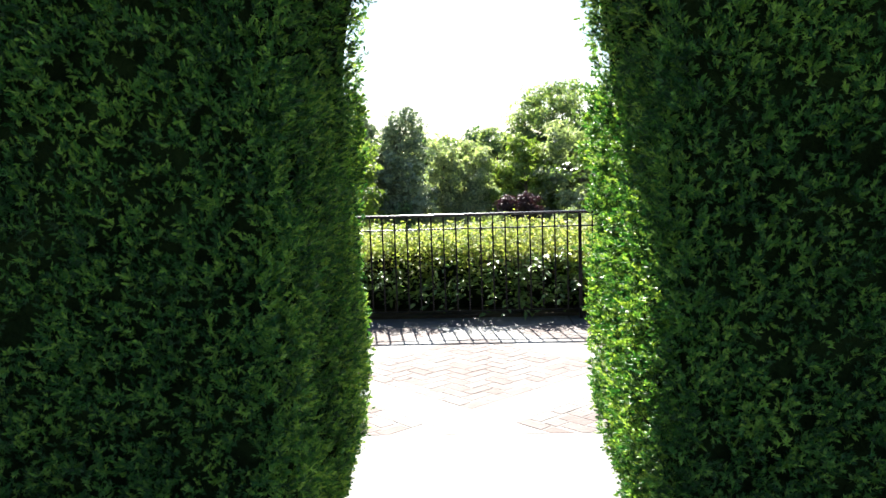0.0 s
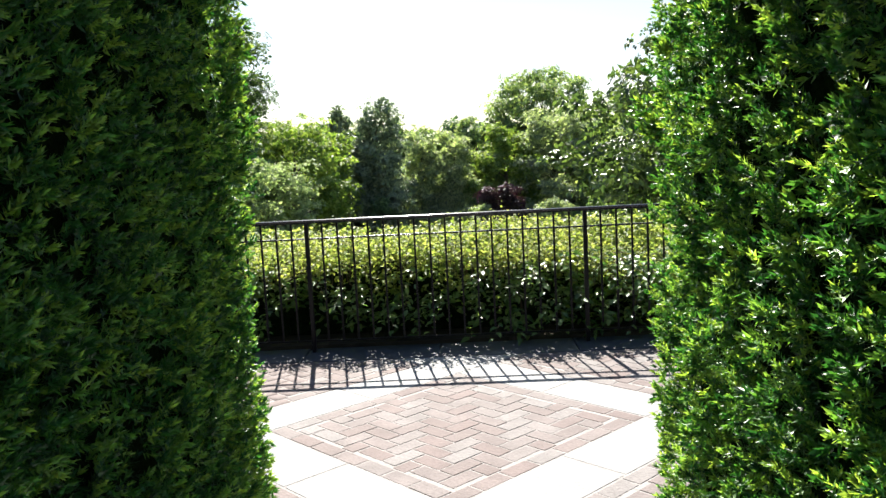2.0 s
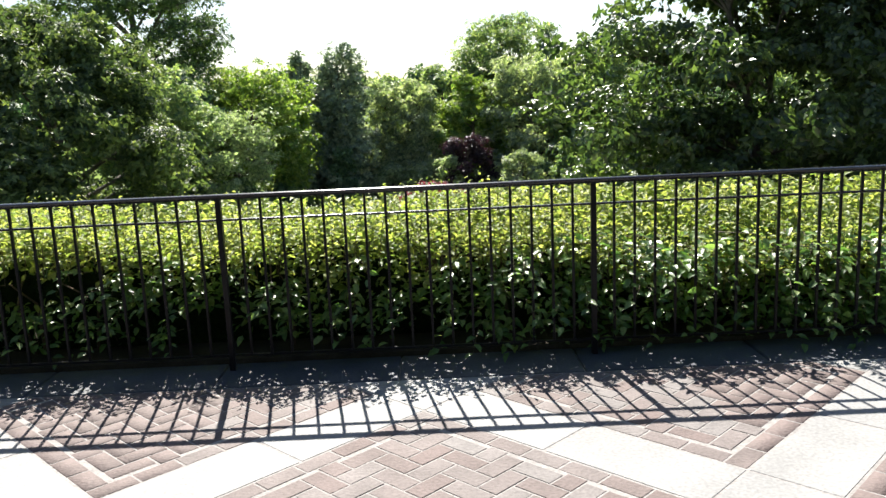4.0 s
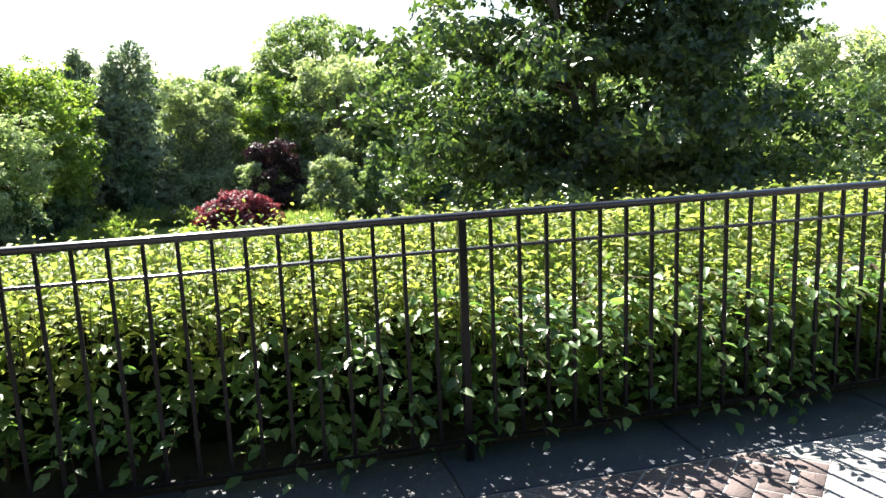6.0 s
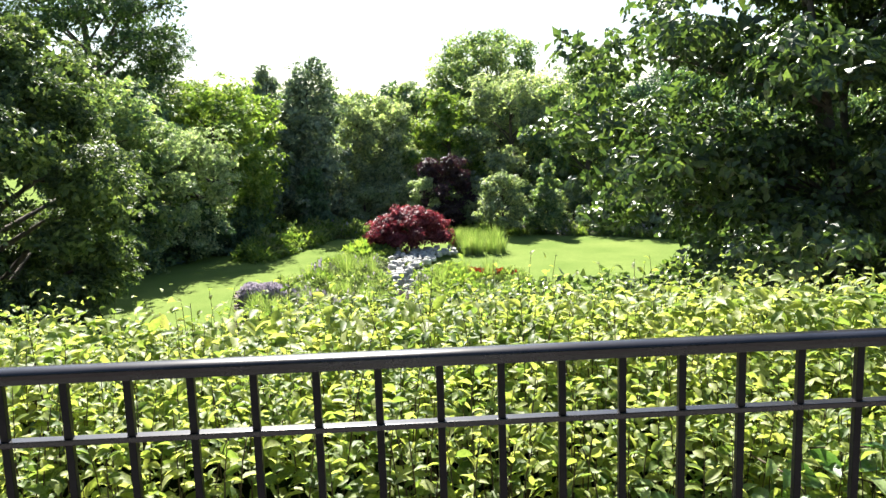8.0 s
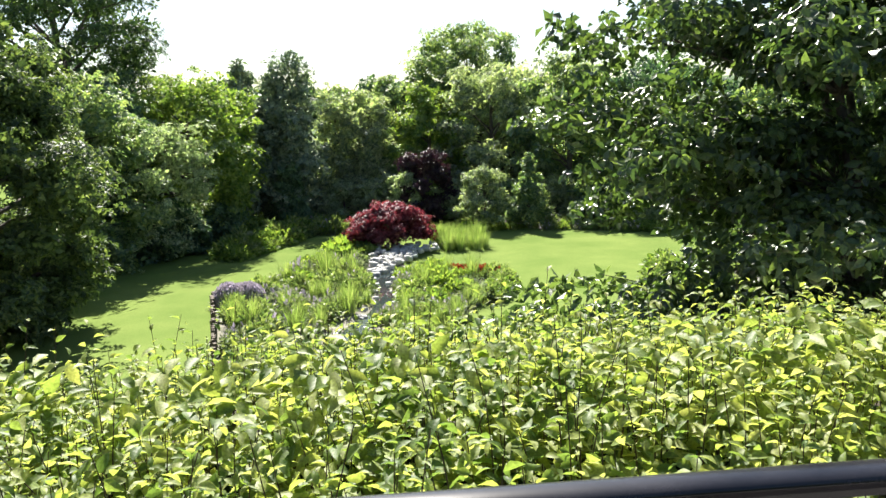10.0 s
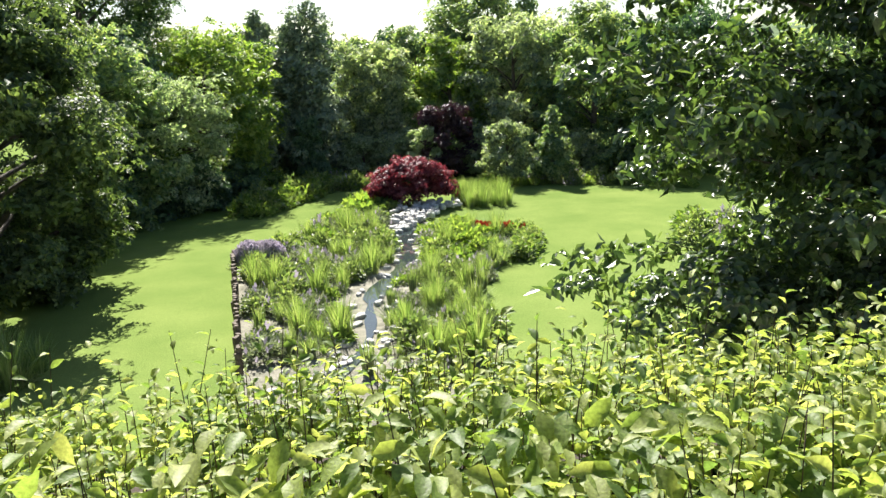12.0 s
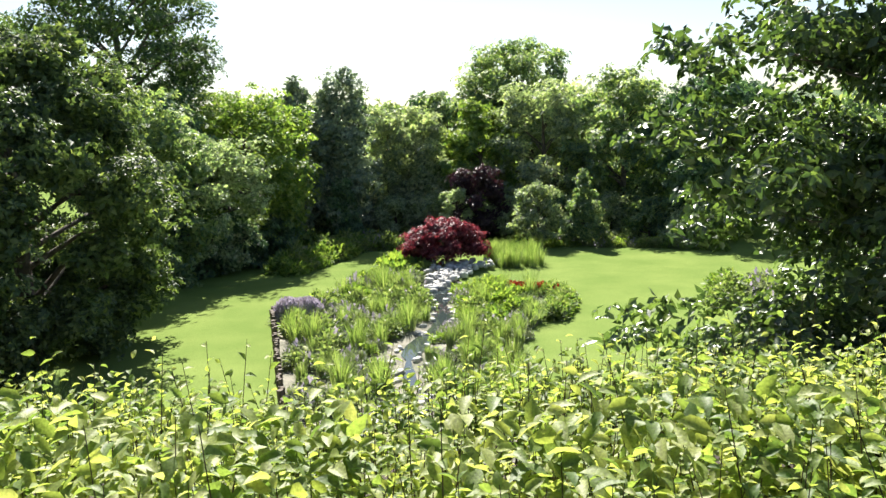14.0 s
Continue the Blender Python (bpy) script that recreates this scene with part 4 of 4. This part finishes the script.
def mound(name, label, count, rad, height, size, leaf, seed, shape=LEAF_FOLD, spikes=0, spike_leaf=None):
    """A leafy cushion; spikes stand above it where the plant is in flower."""
    r = np.random.default_rng(seed)
    u = on_sphere(r, count)
    u[:, 2] = np.abs(u[:, 2])
    lump = 1 + 0.25 * np.sin(u[:, 0] * 5 + seed) * np.cos(u[:, 1] * 4)
    P = u * np.array([rad, rad, height]) * (r.uniform(0.55, 1.0, count) * lump)[:, None]
    D = u + r.normal(size=(count, 3)) * 0.5
    (V, F) = scatter(P, D, r.normal(size=(count, 3)) * 0.7 + [0, 0, 1], size * r.uniform(0.6, 1.2, count), shape)
    slots = np.zeros(len(F), int)
    mats = [leaf]
    if spikes:
        a, q = r.uniform(0, 6.283, spikes), np.sqrt(r.random(spikes)) * rad
        S = np.stack([q * np.cos(a), q * np.sin(a), height * np.sqrt(np.clip(1 - (q / rad) ** 2, 0.05, 1)) * r.uniform(0.85, 1.25, spikes)], 1)
        v2, f2 = scatter(S, r.normal(size=(spikes, 3)) * 0.25 + [0, 0, 1], r.normal(size=(spikes, 3)), size * 1.6 * r.uniform(0.7, 1.2, spikes), LEAF_FOLD)
        V, F = merge([(V, F), (v2, f2)])
        slots = np.concatenate([slots, np.ones(len(f2), int)])
        mats = [leaf, spike_leaf]
    ob = part(name, mesh_of(name, V, F, mats, slots=slots), None)
    return tagged(ob, label, "plant")


KIND = {
    "reed": tuft("grass_tuft", "tall clump of pale green ornamental grass", 110, 1.15, 0.7, 0.022, T["grass"], 301, 0.6),
    "reed_low": tuft("grass_tuft", "short arching tuft of yellow-green grass", 95, 0.6, 0.55, 0.02, T["grass"], 302, 0.9),
    "iris": tuft("iris_clump", "clump of upright green iris blades", 90, 0.85, 0.45, 0.035, T["iris"], 303, 0.35),
    "herb": mound("herb_mound", "leafy green herbaceous perennial", 480, 0.5, 0.55, 0.16, T["iris"], 304),
    "herb_pale": mound("herb_mound", "fresh yellow-green leafy perennial", 480, 0.55, 0.42, 0.16, T["bright"], 305),
    "grey": mound("grey_mound", "grey-green aromatic cushion plant", 520, 0.5, 0.4, 0.12, T["grey"], 306, spikes=14, spike_leaf=T["lavender"]),
    "hosta": mound("hosta", "clump of broad yellow-green leaves", 260, 0.55, 0.4, 0.3, T["bright"], 307, LEAF_WIDE),
    "lavender": mound("lavender_bush", "rounded lavender bush in grey-violet flower", 2200, 1.0, 0.95, 0.10, T["grey"], 308, spikes=2200, spike_leaf=T["lavender"]),
    "rust": mound("sedum_clump", "green clump topped with rust-red flowers", 700, 0.45, 0.4, 0.11, T["iris"], 309, spikes=260, spike_leaf=T["rust"]),
}
PLACED = {k: False for k in KIND}


def plant(kind, x, y, scale=1.0, turn=0.0, group=""):
    ob = KIND[kind]
    m = pose(x, y, LOW, 0, 0, turn) @ Matrix.Diagonal((scale, scale, scale * (0.85 + 0.3 * ((x * 7.3 + y * 3.1) % 1)), 1))
    if not PLACED[kind]:
        PLACED[kind] = True
        ob.matrix_basis = m
        tagged(ob, group=group)
        return
    o = ob.copy()
    scene.collection.objects.link(o)
    o.matrix_basis = m
    tagged(o, group=group)


rp = random.Random(77)


def left_edge(y):
    return -4.9 - (y - 27.3) * 0.215 if y < 34.5 else -6.45 + (y - 34.5) * 0.33


def stream_x(y):
    return -1.62 + (y - 26.4) * 0.13 + 0.25 * math.sin(y * 0.8) if y < 36 else -0.6 + (y - 36) * 0.06


def right_edge(y):
    if y < 31:
        return 2.1 + 0.12 * (y - 28)
    return 2.4 + 1.95 * math.sin(min(1.0, (y - 31) / 5.8) * 1.57) if y < 36.8 else 4.35 - (y - 36.8) * 0.9


# bed soil and gravel under the plants
bed = []
ys = np.linspace(21.0, 41.5, 30)
for y in ys:
    bed += [(left_edge(y) + 0.05, y, LOW + 0.02), (max(right_edge(y) - 0.5, stream_x(y) + 0.7), y, LOW + 0.02)]
bf = []
for i in range(len(ys) - 1):
    bf += [(2 * i, 2 * i + 1, 2 * i + 3), (2 * i, 2 * i + 3, 2 * i + 2)]
tagged(part("ground_gravel", mesh_of("ground_gravel", np.array(bed), bf, M_GRAVEL), None), "beige gravel of the sunken rock bed", "gravel", kind="structure")
wv = []
ys = np.linspace(21.0, 45.0, 44)
for y in ys:
    w = (0.12 if y < 29 else 0.32) + 0.05 * math.sin(y * 1.9) + (0.25 if y > 36.5 else 0)
    wv += [(stream_x(y) - w, y, LOW + 0.045), (stream_x(y) + w, y, LOW + 0.045)]
wf = []
for i in range(len(ys) - 1):
    wf += [(2 * i, 2 * i + 1, 2 * i + 3), (2 * i, 2 * i + 3, 2 * i + 2)]
tagged(part("water", mesh_of("water", np.array(wv), wf, M_WATER, True), None), "narrow glinting garden stream", "stream", kind="structure")

for i in range(330):
    y = rp.uniform(23.5, 41.5)
    a, b, c = left_edge(y) + 0.5, stream_x(y), right_edge(y) - 0.4
    x = rp.uniform(a, max(c, b + 1.0))
    if y > 38.2 and abs(x + 0.75 - 1.7 * max(0.0, (y - 38.6) / 6.0) ** 1.4) < 0.7 + 1.7 * max(0.0, (y - 38.6) / 6.0) ** 1.3:
        continue
    if abs(x - b) < (0.42 if y < 30 else 0.75) or (y < 30 and -3.7 < x < -0.3 and rp.random() < 0.7):
        continue
    if x < b:
        kind = rp.choices(("reed", "iris", "herb", "grey", "reed_low", "herb_pale"), (3, 2.5, 2.5, 3.5, 3.5, 1.5))[0]
    elif y > 33:
        kind = rp.choices(("herb_pale", "reed_low", "herb", "reed"), (5, 3, 1.5, 1))[0]
    else:
        kind = rp.choices(("reed", "reed_low", "iris", "grey", "herb"), (2, 3, 3, 2, 1))[0]
    plant(kind, x, y, rp.uniform(0.75, 1.25), rp.uniform(0, 360), "plants of the stream bed")
for i in range(230):
    y = rp.uniform(22.5, 38.0)
    x = rp.uniform(left_edge(y) + 0.35, max(right_edge(y) - 0.5, stream_x(y) + 0.8))
    if y < 30 and -3.7 < x < -0.3 and rp.random() < 0.7:
        continue
    if abs(x - stream_x(y)) > (0.26 if y < 30 else 0.5):
        plant(rp.choices(("grey", "herb", "reed_low", "herb_pale", "reed"), (4, 2, 4, 2, 1))[0], x, y, rp.uniform(0.35, 0.75), rp.uniform(0, 360), "plants of the stream bed")
for i in range(26):
    s = i / 25
    plant("herb_pale" if i % 3 else "herb", right_edge(33.2 + 4.0 * s) - 0.2, 33.2 + 4.0 * s, 0.9, i * 40, "plants of the stream bed")
for i in range(12):
    plant("rust", 2.2 + 0.17 * i, 38.3 - 0.11 * i + 0.25 * math.sin(i), 0.7, i * 57, "rust flowered clumps")
for dx, dy, s in ((0.25, -0.2, 1.0), (0.9, 0.15, 0.95), (0.5, 0.7, 0.85)):
    plant("lavender", -6.4 + dx + 0.3, 34.6 + dy, 0.64 * s, 90 * dx, "lavender bushes")
for i in range(24):
    plant("hosta", rp.uniform(-3.0, -0.9), rp.uniform(43.0, 46.2), rp.uniform(0.7, 1.1), rp.uniform(0, 360), "hostas under the red maple")
for i in range(34):
    plant("reed", rp.uniform(2.0, 4.6), rp.uniform(43.5, 47.5), rp.uniform(0.8, 1.15), rp.uniform(0, 360), "tall grasses by the pond")
# borders at the sides and the far end of the lawn
for i in range(46):
    s = i / 45
    plant(rp.choice(("herb", "herb_pale", "herb_pale", "reed_low")), -7.6 + 2.6 * s + rp.uniform(-0.5, 0.5), 45.0 + 8.0 * s + rp.uniform(-1.2, 1.2), rp.uniform(1.3, 1.9), rp.uniform(0, 360), "plants of the left border")
for i in range(26):
    plant(rp.choice(("herb_pale", "grey", "herb")), rp.uniform(-4.6, -1.6), rp.uniform(51.0, 56.0), rp.uniform(0.9, 1.4), rp.uniform(0, 360), "plants behind the red maple")
for i in range(70):
    s = i / 69
    plant(rp.choice(("herb_pale", "grey", "herb_pale", "reed_low", "herb")), 3.6 + 10.5 * s + rp.uniform(-0.3, 0.3), 50.6 - 2.6 * s ** 2 * 1.6 + rp.uniform(-0.5, 0.8), rp.uniform(0.7, 1.2), rp.uniform(0, 360), "plants of the far border")
for i in range(30):
    plant(rp.choice(("herb", "grey", "herb_pale")), rp.uniform(9.5, 12.5), rp.uniform(30.0, 38.0) , rp.uniform(0.9, 1.5), rp.uniform(0, 360), "plants of the right border")
for i in range(14):
    plant(rp.choice(("reed", "herb", "reed_low")), -9.6 + rp.uniform(-0.8, 0.8), 24.0 + rp.uniform(-1.2, 1.5), rp.uniform(1.0, 1.5), rp.uniform(0, 360), "plants at the lawn's shaded corner")

# ---- rocks of the cascade and stream ----


def rock_mesh(seed):
    r = np.random.default_rng(seed)
    bm = bmesh.new()
    bmesh.ops.create_icosphere(bm, subdivisions=2, radius=0.5)
    for v in bm.verts:
        v.co *= r.uniform(0.88, 1.12)
        v.co.z = max(-0.3, min(0.3 + 0.06 * v.co.x, v.co.z))
    me = bpy.data.meshes.new("rock")
    bm.to_mesh(me)
    bm.free()
    me.materials.append(M_ROCK)
    return me


rocks = [rock_mesh(400 + i) for i in range(6)]
cascade = tagged(new("rock_cascade"), "pale flat rocks stepping down to a stream", "rocks")
cascade.location = (0.6, 42.0, LOW)


def rock(x, y, z, sx, sy, sz, turn):
    o = new("rock", rocks[rp.randrange(6)])
    o.parent = cascade
    o.matrix_basis = pose(x - 0.6, y - 42.0, z, rp.uniform(-6, 6), rp.uniform(-6, 6), turn) @ Matrix.Diagonal((sx, sy, sz, 1))


for i in range(190):
    s = rp.random()
    y = 38.6 + 6.0 * s
    half = 0.25 + 1.7 * s ** 1.3
    x = -0.75 + 1.7 * s ** 1.4 + rp.uniform(-half, half)
    rock(x, y, 0.05 + 0.25 * s + rp.uniform(-0.04, 0.1), rp.uniform(0.16, 0.42), rp.uniform(0.14, 0.32), rp.uniform(0.2, 0.4), rp.uniform(0, 360))
for i in range(64):
    y = rp.uniform(22.0, 38.6)
    side = rp.choice((-1, 1)) * rp.uniform(0.22, 0.7)
    rock(stream_x(y) + side, y, 0.03, rp.uniform(0.14, 0.36), rp.uniform(0.12, 0.3), rp.uniform(0.15, 0.35), rp.uniform(0, 360))
for i in range(40):
    rock(rp.uniform(-3.6, -1.2), rp.uniform(22.5, 28.5), 0.03, rp.uniform(0.15, 0.4), rp.uniform(0.15, 0.35), rp.uniform(0.15, 0.3), rp.uniform(0, 360))

# ---- stake edging along the bed ----
edging = tagged(new("stake_edging"), "low weathered edging of upright wooden stakes", "edging")
edging.location = (-5.6, 30.5, LOW)
st = bmesh.new()
bmesh.ops.create_cone(st, cap_ends=True, segments=7, radius1=0.07, radius2=0.055, depth=0.62)
bmesh.ops.translate(st, verts=st.verts, vec=(0, 0, 0.3))
stake = part("stake", st, M_STAKE, edging)
n = 74
for i in range(n):
    y = 24.0 + 10.6 * i / (n - 1)
    o = stake if i == 0 else new("stake", stake.data)
    o.parent = edging
    o.matrix_basis = pose(left_edge(y) + 5.6 + rp.uniform(-.02, .02), y - 30.5, rp.uniform(-0.12, 0.06), rp.uniform(-4, 4), rp.uniform(-4, 4), rp.uniform(0, 360))

# ---- paving bricks, in herringbone inside each stone diamond ----
BL, BW, JT = 0.20, 0.10, 0.0045


def brick_shape(pts):
    return prism(pts, -0.012, 0.0, 0.002)


rest = []
count = 0
rb = random.Random(9)
for i in range(-5, 6):
    for j in range(-5, 6):
        u0, v0 = i * SIDE, j * SIDE
        cx, cy = uv(u0, v0)
        if not (-4.5 < cx < 4.5 and Y0 - 1.2 < cy < Y1 + 1.2):
            continue
        h = CLEAR / 2 - 0.004
        hi = h - BW
        # a course of stretchers round the edge, then herringbone inside it
        laid = []
        n = 7
        step = (2 * h - BW) / n
        for q in range(n):
            p0, p1 = -h + q * step, -h + (q + 1) * step
            laid += [(p0, p1, -h, -hi), (p0 + BW, p1 + BW, hi, h), (-h, -hi, p0 + BW, p1 + BW), (hi, h, p0, p1)]
        for a in range(-18, 19):
            for b in range(-18, 19):
                k = (a - b) % 4
                if k == 0:
                    ang, lu, lv, ou, ov = 0, 2 * BW, BW, a * BW, b * BW
                elif k == 2:
                    ang, lu, lv, ou, ov = 1, BW, 2 * BW, a * BW, b * BW
                else:
                    continue
                if k == 2:
                    ov -= BW
                e0, e1, f0, f1 = max(ou, -hi), min(ou + lu, hi), max(ov, -hi), min(ov + lv, hi)
                if e1 - e0 > 0.025 and f1 - f0 > 0.025:
                    laid.append((e0, e1, f0, f1))
        for e0, e1, f0, f1 in laid:
            g = JT
            pts = [(u0 + e0 + g, v0 + f0 + g), (u0 + e1 - g, v0 + f0 + g), (u0 + e1 - g, v0 + f1 - g), (u0 + e0 + g, v0 + f1 - g)]
            pts = clip_poly([uv(*q) for q in pts], Y0 + 0.004, Y1 - 0.004)
            if len(pts) < 3 or area_of(pts) < 0.0006:
                continue
            c = np.mean(np.array(pts), axis=0)
            z = rb.uniform(-0.0008, 0.0012)
            bm = brick_shape(pts)
            if -1.2 < c[0] < 1.3 and count < 420:
                count += 1
                bmesh.ops.translate(bm, verts=bm.verts, vec=(0, 0, z))
                part("brick", bm, M_BRICK, floor)
            else:
                bm.verts.index_update()
                rest.append((np.array([(*v.co.xy, v.co.z + z) for v in bm.verts]), [[v.index for v in f.verts] for f in bm.faces]))
                bm.free()
VV, FF, k = [], [], 0
for v, f in rest:
    VV.append(v)
    for q in f:
        for t in range(1, len(q) - 1):
            FF.append((q[0] + k, q[t] + k, q[t + 1] + k))
    k += len(v)
tagged(part("brickwork", mesh_of("brickwork", np.concatenate(VV), FF, M_BRICK), None, floor), "red-brown paving bricks in herringbone", kind="stuff")
